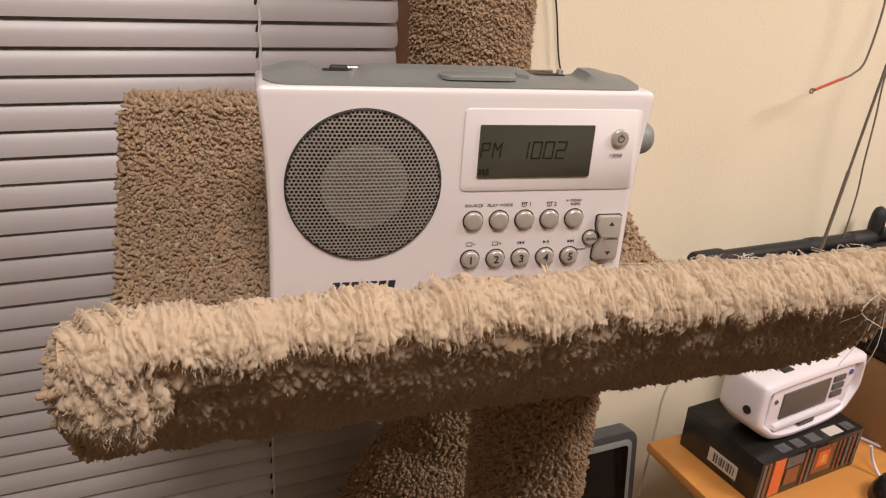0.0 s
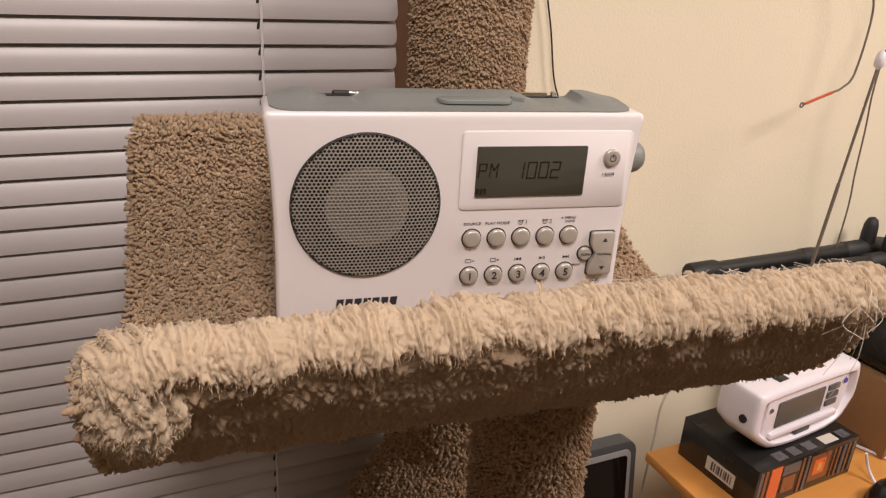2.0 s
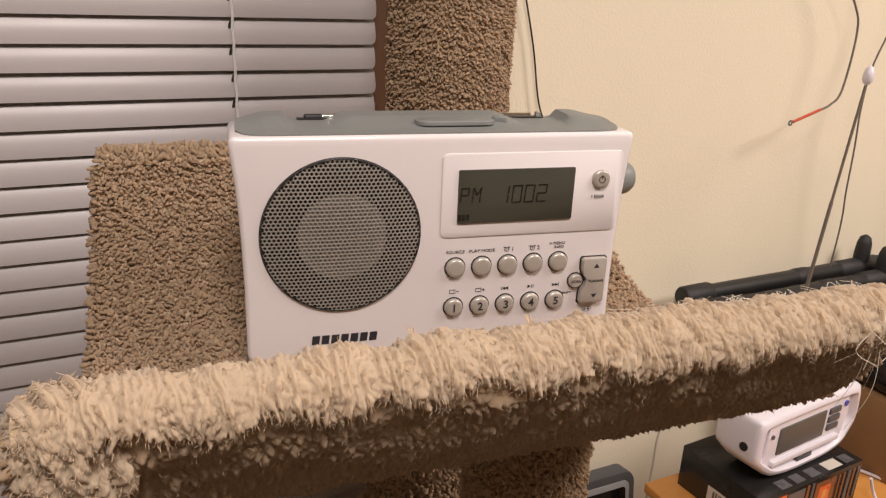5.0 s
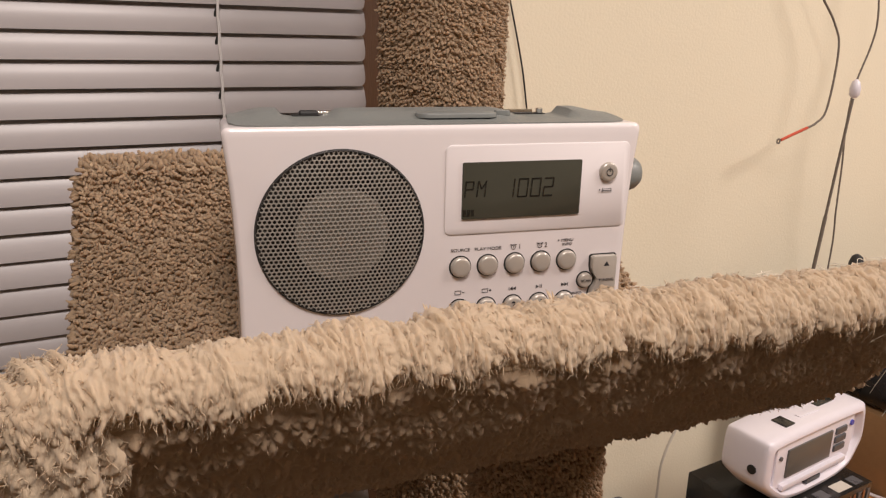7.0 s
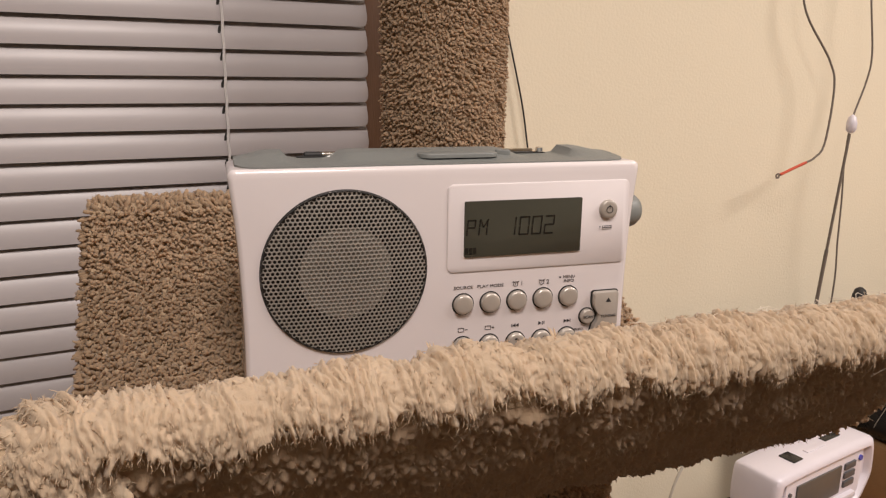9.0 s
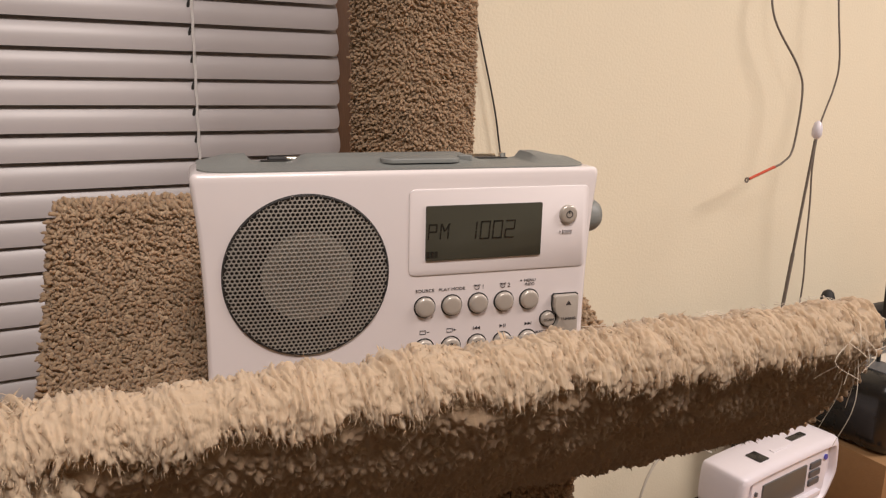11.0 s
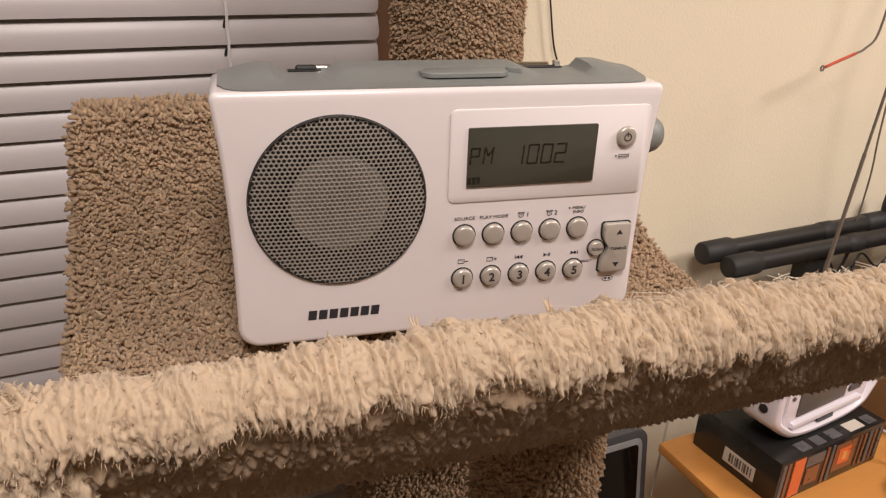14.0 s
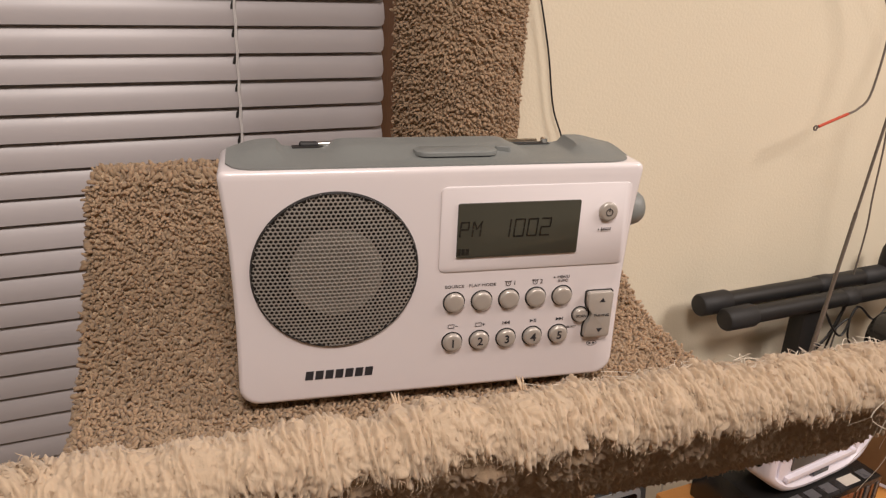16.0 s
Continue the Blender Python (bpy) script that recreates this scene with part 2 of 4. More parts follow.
def pile(name, places, normals, combs, length, width, parent, mat, label="", sides=4, seed=1, wild=0.3, stand=1.0, curl=0.0):
    """Carpet yarn: one bent, blunt strand on each place. combs: the way it is laid; stand: how far it stands up;
    curl: how far it winds, as a share of its length."""
    rng = np.random.default_rng(seed)
    n = len(places)
    d0 = stand * normals + 0.45 * combs + rng.normal(0, wild, (n, 3))
    d0 /= np.linalg.norm(d0, axis=1)[:, None]
    d1 = 0.8 * d0 + 0.9 * combs + rng.normal(0, wild, (n, 3))
    d1 /= np.linalg.norm(d1, axis=1)[:, None]
    size = (length * rng.uniform(0.75, 1.2, n))[:, None]
    thick = (width * rng.uniform(0.75, 1.25, n))[:, None]
    u = np.cross(d0, [0.3, 0.5, 0.81])
    u /= np.linalg.norm(u, axis=1)[:, None]
    v = np.cross(d0, u)
    steps = 6 if curl else 3
    turn = rng.uniform(0, 6.3, (n, 1))
    spine = [places - 0.2 * size * d0]
    for k in range(1, steps):
        f = k / (steps - 1)
        way = (1 - f) * d0 + f * d1
        side = curl * (math.cos(7.0 * f) * np.cos(turn) * u + math.sin(6.0 * f + 0.7) * np.sin(turn) * v)
        spine.append(spine[-1] + size * (1.2 / (steps - 1)) * (0.9 * way + 1.6 * side))
    tip = spine[-1] + (0.08 if curl else 0.16) * size * d1
    verts = []
    for k, ring in enumerate(spine):
        girth = (0.85, 1.0, 0.72)[k] if steps == 3 else (0.9, 1.0, 1.1, 1.1, 1.0, 0.7)[k]
        for c in range(sides):
            a = 2 * math.pi * c / sides + 0.6 * (k % 2)
            verts.append(ring + girth * thick * (math.cos(a) * u + math.sin(a) * v))
    verts.append(tip)
    per = steps * sides + 1
    verts = np.stack(verts, 1).reshape(-1, 3)
    one = []
    for row in range(steps - 1):
        for c in range(sides):
            a, b = row * sides + c, row * sides + (c + 1) % sides
            one += [(a, b, b + sides), (a, b + sides, a + sides)]
    one += [((steps - 1) * sides + c, (steps - 1) * sides + (c + 1) % sides, steps * sides) for c in range(sides)]
    tris = (np.array(one)[None] + per * np.arange(n)[:, None, None]).reshape(-1)
    me = bpy.data.meshes.new(name)
    me.vertices.add(len(verts))
    me.vertices.foreach_set("co", verts.ravel())
    me.loops.add(len(tris))
    me.loops.foreach_set("vertex_index", tris.astype(np.int32))
    me.polygons.add(len(tris) // 3)
    me.polygons.foreach_set("loop_start", np.arange(0, len(tris), 3, dtype=np.int32))
    me.polygons.foreach_set("loop_total", np.full(len(tris) // 3, 3, dtype=np.int32))
    me.polygons.foreach_set("use_smooth", np.ones(len(tris) // 3, dtype=bool))
    me.update(calc_edges=True)
    me.materials.append(mat)
    ob = new(name, me)
    ob.parent = parent
    return tagged(ob, label, kind="stuff")


def tufts(name, places, normals, combs, spread, count, length, width, parent, mat, seed=1, wild=0.28, stand=1.0, label="", curl=0.0):
    """Several strands round each place, spreading from it."""
    rng = np.random.default_rng(seed + 100)
    n = len(places)
    off = rng.normal(0, 1, (n, count, 3))
    off -= (off * normals[:, None]).sum(-1, keepdims=True) * normals[:, None]
    off /= np.linalg.norm(off, axis=-1, keepdims=True) + 1e-9
    off *= rng.uniform(0.3, 1.0, (n, count, 1))
    p = (places[:, None] + spread * off).reshape(-1, 3)
    d = normals[:, None] + 0.35 * off + rng.normal(0, 0.25, (n, 1, 3))
    d = (d / np.linalg.norm(d, axis=-1, keepdims=True)).reshape(-1, 3)
    return pile(name, p, d, np.repeat(combs, count, 0), length, width, parent, mat, label, 3, seed, wild, stand, curl)


def grid_of(u0, u1, v0, v1, step, seed):
    """Jittered rows of two coordinates, in metres."""
    rng = np.random.default_rng(seed)
    nu, nv = max(int((u1 - u0) / step), 1), max(int((v1 - v0) / step), 1)
    u, v = np.meshgrid(np.linspace(u0, u1, nu), np.linspace(v0, v1, nv))
    u = u + (np.arange(nv)[:, None] % 2) * step * 0.5
    uv = np.stack([u.ravel(), v.ravel()], 1) + rng.uniform(-0.42, 0.42, (nu * nv, 2)) * step
    return uv[:, 0], uv[:, 1]


def letters(name, text, size, mat, parent, x, z, y, wide=1.0):
    """Printed words, centred at x, z on the plane y, read from the front."""
    data = bpy.data.curves.new("scrap", "FONT")
    data.body, data.size, data.align_x, data.align_y, data.extrude = text, size, "CENTER", "CENTER", 0.00012
    data.resolution_u, data.offset = 3, 0.018 * size if size > 0.005 else 0.0
    ob = bpy.data.objects.new("scrap", data)
    scene.collection.objects.link(ob)
    me = bpy.data.meshes.new_from_object(ob.evaluated_get(bpy.context.evaluated_depsgraph_get()))
    bpy.data.objects.remove(ob)
    me.transform(Matrix.Translation((x, y, z)) @ Euler((radians(90), 0, 0)).to_matrix().to_4x4() @ Matrix.Diagonal((wide, 1, 1, 1)))
    me.name = name
    me.materials.clear()
    me.materials.append(mat)
    made = new(name, me)
    made.parent = parent
    return made


# ---- the room ----
WALL_Y = 0.40
X0, X1, Y0, ZC = -1.9, 2.3, -2.8, 2.45
OPEN = (-0.82, 0.06, 0.66, 2.02)


def wall(name, pieces, mat=CREAM):
    bm = joined(*[box(*p) for p in pieces])
    return tagged(part(name, bm, mat, smooth=False), "cream painted plaster room wall" if mat == CREAM else "unseen room wall in tan, darkened to cut bounced light", "wall", kind="structure")


wall("wall_north", [(X0, OPEN[0], WALL_Y, WALL_Y + 0.14, 0, ZC), (OPEN[1], X1, WALL_Y, WALL_Y + 0.14, 0, ZC),
                    (OPEN[0], OPEN[1], WALL_Y, WALL_Y + 0.14, 0, OPEN[2]), (OPEN[0], OPEN[1], WALL_Y, WALL_Y + 0.14, OPEN[3], ZC)])
# These three stand out of view; their tone is made up to reduce fill.
wall("wall_south", [(X0, X1, Y0 - 0.14, Y0, 0, ZC)], LOW_BOUNCE_TAN)
wall("wall_west", [(X0 - 0.14, X0, Y0 - 0.14, WALL_Y + 0.14, 0, ZC)], LOW_BOUNCE_TAN)
wall("wall_east", [(X1, X1 + 0.14, Y0 - 0.14, WALL_Y + 0.14, 0, ZC)], LOW_BOUNCE_TAN)
tagged(part("floor", box(X0 - 0.14, X1 + 0.14, Y0 - 0.14, WALL_Y + 0.14, -0.1, 0), FLOOR, smooth=False), "brown carpeted room floor", "floor", kind="structure")
tagged(part("ceiling", box(X0 - 0.14, X1 + 0.14, Y0 - 0.14, WALL_Y + 0.14, ZC, ZC + 0.1), WHITE_CEILING, smooth=False), "white painted ceiling", "ceiling", kind="structure")

window = thing("window_1", pose((OPEN[0] + OPEN[1]) / 2, WALL_Y, OPEN[2]), "dark brown wooden window behind closed white blinds", "window", kind="structure")
W2, HW = (OPEN[1] - OPEN[0]) / 2, OPEN[3] - OPEN[2]
for nm, b in (("casing", (W2, W2 + 0.08, -0.018, 0.0, -0.08, HW + 0.08)), ("casing", (-W2 - 0.08, -W2, -0.018, 0.0, -0.08, HW + 0.08)),
              ("casing", (-W2, W2, -0.018, 0.0, HW, HW + 0.08)), ("window_sill", (-W2, W2, -0.035, 0.0, -0.03, 0.0)),
              ("frame", (W2 - 0.04, W2 - 0.003, 0.04, 0.09, 0.004, HW - 0.004)), ("frame", (-W2 + 0.003, -W2 + 0.04, 0.04, 0.09, 0.004, HW - 0.004)),
              ("frame", (-W2 + 0.04, W2 - 0.04, 0.04, 0.09, 0.004, 0.05)), ("frame", (-W2 + 0.04, W2 - 0.04, 0.04, 0.09, HW - 0.05, HW - 0.004))):
    part(nm, box(*b, bevel=0.002), BROWN, window)
part("pane", box(-W2 + 0.04, W2 - 0.04, 0.06, 0.065, 0.05, HW - 0.05), GLASS_NIGHT, window, "dark window pane at night", smooth=False)


# ---- blinds ----
def slat_mesh(x0, x1):
    """A curved slat, hanging closed: its lower edge stands towards the room, its end is rounded."""
    bm = bmesh.new()
    stations = [(x0, 0.0), (x0 + 0.01, 0.0)] + [(x0 + (x1 - x0) * k / 8, 0.0) for k in range(1, 8)] + [(x1 - 0.005, 0.0), (x1 - 0.0022, 0.035), (x1 - 0.0008, 0.10), (x1, 0.24)]
    rows_made = []
    for x, cut in stations:
        front, back = [], []
        for k in range(9):
            s = cut + (1 - 2 * cut) * k / 8
            z = 0.0145 - 0.029 * s
            y = 0.0048 - 0.0096 * s - 0.0034 * math.sin(math.pi * s)
            front.append(bm.verts.new((x, y, z)))
            back.append(bm.verts.new((x, y + 0.0007, z)))
        rows_made.append(front + back[::-1])
    for a, b in zip(rows_made, rows_made[1:]):
        for i in range(18):
            j = (i + 1) % 18
            bm.faces.new((a[i], a[j], b[j], b[i]))
    bm.faces.new(rows_made[0])
    bm.faces.new(rows_made[-1][::-1])
    return bm


def build_blinds():
    y, pitch = 0.337, 0.0245
    blinds = thing("window_blinds", pose(0, y, 1.4075), "closed white horizontal slat blinds over a window", "blinds")
    first = part("slat", slat_mesh(-0.86, 0.0765), SLAT, blinds)
    mark = lathe([(0.0004, -0.0004), (0.0016, -0.0003), (0.0016, 0.0006)], "y", 10)
    slot = part("cord_slot", moved(mark, Matrix.Diagonal((0.9, 1, 3.0, 1))), DARK, first, "dark cord slot", at=pose(-0.0672, -0.0032, 0.0030, 0, 14))
    rng = random.Random(4)
    for k in range(-29, 23):
        if k == 0:
            continue
        ob = bpy.data.objects.new("slat", first.data)
        scene.collection.objects.link(ob)
        ob.parent = blinds
        ob.matrix_basis = pose(rng.uniform(-0.0007, 0.0007), 0, k * pitch + rng.uniform(-0.0003, 0.0003), rng.uniform(-1.2, 1.2), rng.uniform(-0.05, 0.05), 0)
        other = bpy.data.objects.new("cord_slot", slot.data)
        scene.collection.objects.link(other)
        other.parent = ob
        other.matrix_basis = slot.matrix_basis
    for dx in (0.0, 0.0012):
        pts = [Vector((-0.066 + dx + 0.0006 * math.sin(3.1 * k + 9 * dx), -0.0068 - 0.0012 * math.sin(math.pi * k), pitch * (k / 2 - 29))) for k in range(0, 105)]
        part("ladder_cord", tube(pts, 0.0007, 5), CORD, blinds)
    part("head_rail", box(-0.86, 0.0765, -0.02, 0.02, 0.575, 0.62, 0.003), SLAT, blinds)
    part("bottom_rail", box(-0.86, 0.0765, -0.012, 0.012, -30.2 * pitch - 0.012, -30.2 * pitch + 0.006, 0.003), SLAT, blinds)


build_blinds()


# ---- cat tree ----
CRADLE = pose(0, 0, 1.3736, 0, 0, -6.0)
CX0, CX1, RI, RO = -0.213, 0.212, 0.1650, 0.1905
PHI0, PHI1 = -156.5, -18.5


def carpet_post(tree, name, x, y, z0, z1, r, bands, seed):
    core = lathe([(r - 0.0038, z0), (r - 0.0038, z1)], "z", 56)
    body = part(name, moved(core, Matrix.Translation((x, y, 0))), SHELL_CARPET, tree)
    for low, high, step in bands:
        u, v = grid_of(radians(170) * r, radians(370) * r, low, high, step, seed)
        a = u / r
        normals = np.stack([np.cos(a), np.sin(a), 0 * a], 1)
        places = np.stack([x + (r - 0.0050) * np.cos(a), y + (r - 0.0050) * np.sin(a), v], 1)
        combs = np.stack([0.25 * np.sin(40 * v), 0.25 * np.cos(50 * v + a), -0.25 + 0 * a], 1)
        nubs("carpet", places, normals, combs, u, v, step, 0.0015, body, PILE, seed, clump=0.0056)



def perch_end(a, side):
    """How far the perch reaches to one side at the angle a of its section: it is narrower at the back, and the front lip ends short."""
    deg = np.degrees(a)
    if side > 0:
        return np.interp(deg, [-160, -150, -130, -110, -88, -76, -62, -50, -18], [0.182, 0.187, 0.198, 0.205, 0.206, 0.199, 0.192, 0.188, 0.185])
    return np.interp(deg, [-156, -100, -72, -56, -35, -21, -13], [0.213, 0.216, 0.217, 0.216, 0.213, 0.211, 0.206])


def worn_end(x, a):
    x = np.asarray(x)
    return np.where(x > 0, x * perch_end(a, 1) / CX1, x * perch_end(a, -1) / -CX0)


def ripple(u, v, size, seed):
    """Smooth uneven waves over two coordinates, about -1 to 1, of roughly that length in metres."""
    rng = np.random.default_rng(seed)
    out = 0.0
    for _ in range(8):
        way, wave, phase = rng.uniform(0, 6.3), 6.28 / (size * rng.uniform(0.7, 1.5)), rng.uniform(0, 6.3)
        out = out + np.sin(wave * (np.cos(way) * u + np.sin(way) * v) + phase)
    return out / 3.2


def billow(u, v, size, seed):
    """Rounded lumps with creases between them, 0 to about 1."""
    return np.abs(ripple(u, v, size, seed)) ** 0.75


def matted_skin(name, places, normals, rise, parent, mat, label=""):
    """A continuous matted surface: a grid of places lifted along its normals."""
    rows, cols = rise.shape
    verts = (places + rise[..., None] * normals).reshape(-1, 3)
    k = np.arange(rows * cols).reshape(rows, cols)
    quads = np.stack([k[:-1, :-1], k[1:, :-1], k[1:, 1:], k[:-1, 1:]], -1).reshape(-1, 4)
    me = bpy.data.meshes.new(name)
    me.from_pydata(verts.tolist(), [], quads.tolist())
    me.polygons.foreach_set("use_smooth", np.ones(len(quads), dtype=bool))
    me.materials.append(mat)
    ob = new(name, me)
    ob.parent = parent
    return tagged(ob, label, kind="stuff")


def nubs(name, places, normals, combs, u, v, step, rise, parent, mat, seed, label="", long=1.7, wide=0.62, wild=0.40, clump=0.0062, stand=1.0):
    """Short looped pile: rounded nubs that rise and sink together in small clumps."""
    lump = ripple(u, v, clump, seed) * rise + ripple(u, v, 3.2 * clump, seed + 50) * 0.5 * rise
    lump = np.maximum(lump, -0.9 * rise) + 0.9 * rise
    return pile(name, places + lump[:, None] * normals, normals, combs, long * step, wide * step, parent, mat, label, 4, seed, wild, stand)


def build_tree():
    tree = thing("cat_tree", pose(0, 0, 0), "beige carpet-covered cat tree with a worn half-tube perch", "cat tree")
    # the half-tube perch: an inner and an outer skin with a rounded lip
    rings, steps = [], 48
    section = []
    for k in range(steps + 1):
        a = radians(PHI0 + (PHI1 - PHI0) * k / steps)
        section.append((RI * math.cos(a), RI * math.sin(a)))
    mid, half = (RI + RO) / 2, (RO - RI) / 2
    for k in range(1, 8):
        a, b = radians(PHI1), math.pi * k / 8
        section.append(((mid - half * math.cos(b)) * math.cos(a) - half * math.sin(b) * math.sin(a), (mid - half * math.cos(b)) * math.sin(a) + half * math.sin(b) * math.cos(a)))
    for k in range(steps + 1):
        a = radians(PHI1 + (PHI0 - PHI1) * k / steps)
        section.append((RO * math.cos(a), RO * math.sin(a)))
    for k in range(1, 8):
        a, b = radians(PHI0), math.pi * k / 8
        section.append(((mid + half * math.cos(b)) * math.cos(a) + half * math.sin(b) * math.sin(a), (mid + half * math.cos(b)) * math.sin(a) - half * math.sin(b) * math.cos(a)))
    for x in (CX0, CX0 + 0.006, CX1 - 0.006, CX1):
        rings.append([(float(worn_end(x, math.atan2(z, y))), y, z) for y, z in section])
    perch = part("perch", loft(rings), SHELL_CARPET, tree, "worn carpeted half-tube perch", at=CRADLE)

    def on_tube(r, x, a, inward):
        places = np.stack([worn_end(x, a), r * np.cos(a), r * np.sin(a)], 1)
        normals = np.stack([0 * a, np.cos(a), np.sin(a)], 1) * (-1 if inward else 1)
        return places, normals
    # inside: short nubby pile
    u, v = grid_of(CX0, CX1, radians(-132) * RI, radians(PHI1) * RI, 0.0022, 11)
    places, normals = on_tube(RI + 0.0004, u, v / RI, True)
    nubs("inner_carpet", places, normals, np.tile([0.05, -0.05, -0.2], (len(u), 1)), u, v, 0.0022, 0.0016, perch, PILE, 2, clump=0.0056)
    # outside: matted and worn
    u, v = np.meshgrid(np.linspace(CX0, CX1, 460), np.arange(radians(PHI0) * RO, radians(-66) * RO, 0.0010))
    places, normals = on_tube(RO, u.ravel(), v.ravel() / RO, False)
    rise = 0.0017 * billow(u, 0.75 * v, 0.0075, 61) + 0.0014 * billow(u, 0.8 * v, 0.0042, 62) + 0.0008 * billow(u, v, 0.0024, 63) + 0.0012 * ripple(u, v, 0.030, 64)
    rise *= np.clip((v - v.min()) / 0.004, 0, 1)
    matted_skin("outer_carpet", places.reshape(*u.shape, 3), normals.reshape(*u.shape, 3), rise, perch, PILE)
    few = np.random.default_rng(70).permutation(u.size)[:6500]
    pile("outer_fuzz", places[few] + (rise.ravel()[few] - 0.0006)[:, None] * normals[few], normals[few], np.tile([0.0, -0.05, -0.7], (len(few), 1)), 0.0026, 0.00020, perch, PILE, "", 3, 71, 0.5, 0.5, 0.3)
    u, v = grid_of(CX0, CX1, radians(-40) * RO, radians(PHI1) * RO, 0.0040, 13)
    places, normals = on_tube(RO - 0.0006, u, v / RO, False)
    pile("outer_carpet", places, normals, np.tile([0.0, 0.0, -0.4], (len(u), 1)), 0.006, 0.0019, perch, PILE, seed=4)
    # the two lips
    def on_lip(phi, sign, u, b):
        """Round the lip from the inside out; past half a turn it runs on down the outer side."""
        past = np.maximum(b - math.pi, 0) * half / RO
        b = np.minimum(b, math.pi)
        a = radians(phi) - sign * past
        ry, rz = np.cos(a), np.sin(a)
        ty, tz = sign * -np.sin(a), sign * np.cos(a)
        out = np.stack([0 * b, -np.cos(b) * ry + np.sin(b) * ty, -np.cos(b) * rz + np.sin(b) * tz], -1)
        centre = np.stack([worn_end(u, a), mid * ry, mid * rz], -1)
        over = np.stack([0.2 * ripple(u, b * half, 0.02, 94), np.sin(b) * ry + np.cos(b) * ty, np.sin(b) * rz + np.cos(b) * tz - 0.4], -1)
        return centre + half * out, out, over
    # front: pale yarn matted in locks, combed over the lip, ending in an uneven edge
    u, b = np.meshgrid(np.linspace(CX0, CX1, 760), np.linspace(-0.25, 1.45 * math.pi, 112))
    places, out, over = on_lip(PHI0, -1, u, b)
    s = b * half
    side = u + 0.0022 * ripple(u, s, 0.016, 93)
    edge = math.pi * (1.00 + 0.12 * ripple(u, 0 * u, 0.045, 91) + 0.10 * (billow(side, 0.1 * s, 0.0085, 81) - 0.5) + 0.05 * ripple(side, 0.3 * s, 0.004, 92))
    hang = np.clip((edge - b) / 0.22, 0, 1)
    rise = 0.0019 * billow(side, 0.30 * s, 0.0075, 81) + 0.0016 * billow(side, 0.45 * s, 0.0040, 82) + 0.0009 * billow(side, 0.5 * s, 0.0021, 83) + 0.0014 * ripple(u, s, 0.035, 96)
    rise = (rise - 0.0008 + 0.0011 * np.minimum(b, 3.0)) * np.sqrt(hang) - 0.0022 * (1 - hang)
    rise = rise - 0.007 * np.clip((CX0 + 0.012 - u) / 0.012, 0, 1) ** 2
    matted_skin("lip_yarn", places, out, rise, perch, FRINGE, "pale matted yarn along the front lip")
    flat = np.flatnonzero((hang > 0.3).ravel() & (b > 0.2).ravel())
    few = np.random.default_rng(75).permutation(flat)[:11000]
    top = (places + (rise - 0.0008)[..., None] * out).reshape(-1, 3)
    pile("lip_fringe", top[few], out.reshape(-1, 3)[few], 1.2 * over.reshape(-1, 3)[few], 0.0040, 0.00017, perch, FRINGE, "", 3, 5, 0.34, 0.16, 0.30)
    # back: short pile
    u, b = grid_of(CX0, CX1, 0.0, math.pi * half * 1.08, 0.0030, 6)
    places, out, over = on_lip(PHI1, 1, u, b / half)
    nubs("back_lip_carpet", places - 0.001 * out, out, over * 0.3, u, b, 0.0030, 0.0012, perch, PILE, 6)
    pile("back_lip_fuzz", places, out, over * 0.2, 0.0060, 0.00016, perch, FRINGE, "", 3, 72, 0.5, 1.0, 0.3)
    for x in (-0.064, -0.009):
        foot = np.array([[x, (mid - half) * math.cos(radians(PHI0)), mid * math.sin(radians(PHI0)) + 0.5 * half]])
        tufts("stray_tuft", foot, np.array([[0.1, 0.25, 1.0]]), np.array([[-0.3, 0.1, 0.2]]), 0.0006, 5, 0.009, 0.0006, perch, FRINGE, seed=41, wild=0.12)
    # the end faces
    for x, way in ((CX0, -1), (CX1, 1)):
        rng = np.random.default_rng(8)
        n = 2800
        a = np.radians(rng.uniform(PHI0, PHI1, n))
        r = rng.uniform(RI, RO, n)
        places = np.stack([worn_end(np.full(n, x), a), r * np.cos(a), r * np.sin(a)], 1)
        out = np.stack([np.full(n, float(way)), 0.3 * np.cos(a), 0.3 * np.sin(a)], 1)
        combs = np.tile([way * 0.3, 0, -0.3], (n, 1))
        nubs("end_carpet", places, out, combs, r, a * mid, 0.0032, 0.0014, perch, PILE, 9, long=1.7, wide=0.60)
        pile("end_fuzz", places[::2], out[::2], combs[::2], 0.0075, 0.00017, perch, FRINGE, "", 3, 73, 0.5, 1.0, 0.3)
    # a thick bunch of yarn at one end of the front lip
    turn, lift = np.meshgrid(np.linspace(0, 2 * math.pi, 190), np.linspace(-1.5, 1.5, 110))
    d = np.stack([np.cos(lift) * np.cos(turn), np.cos(lift) * np.sin(turn), np.sin(lift)], -1)
    heart = np.array([CX0 + 0.016, mid * math.cos(radians(PHI0)) - 0.002, mid * math.sin(radians(PHI0)) - 0.011])
    spots = heart + d * np.array([0.0195, 0.0125, 0.0245])
    su, sv = spots[..., 0] + 0.7 * spots[..., 1], spots[..., 2]
    rise = 0.0042 * billow(su, 0.6 * sv, 0.013, 85) + 0.0019 * billow(su, 0.6 * sv, 0.0060, 86) + 0.0010 * billow(su, 0.7 * sv, 0.0030, 87)
    matted_skin("lip_yarn", spots, d, rise, perch, FRINGE)
    few = np.random.default_rng(76).permutation(d.shape[0] * d.shape[1])[:4200]
    top = (spots + (rise - 0.0010)[..., None] * d).reshape(-1, 3)
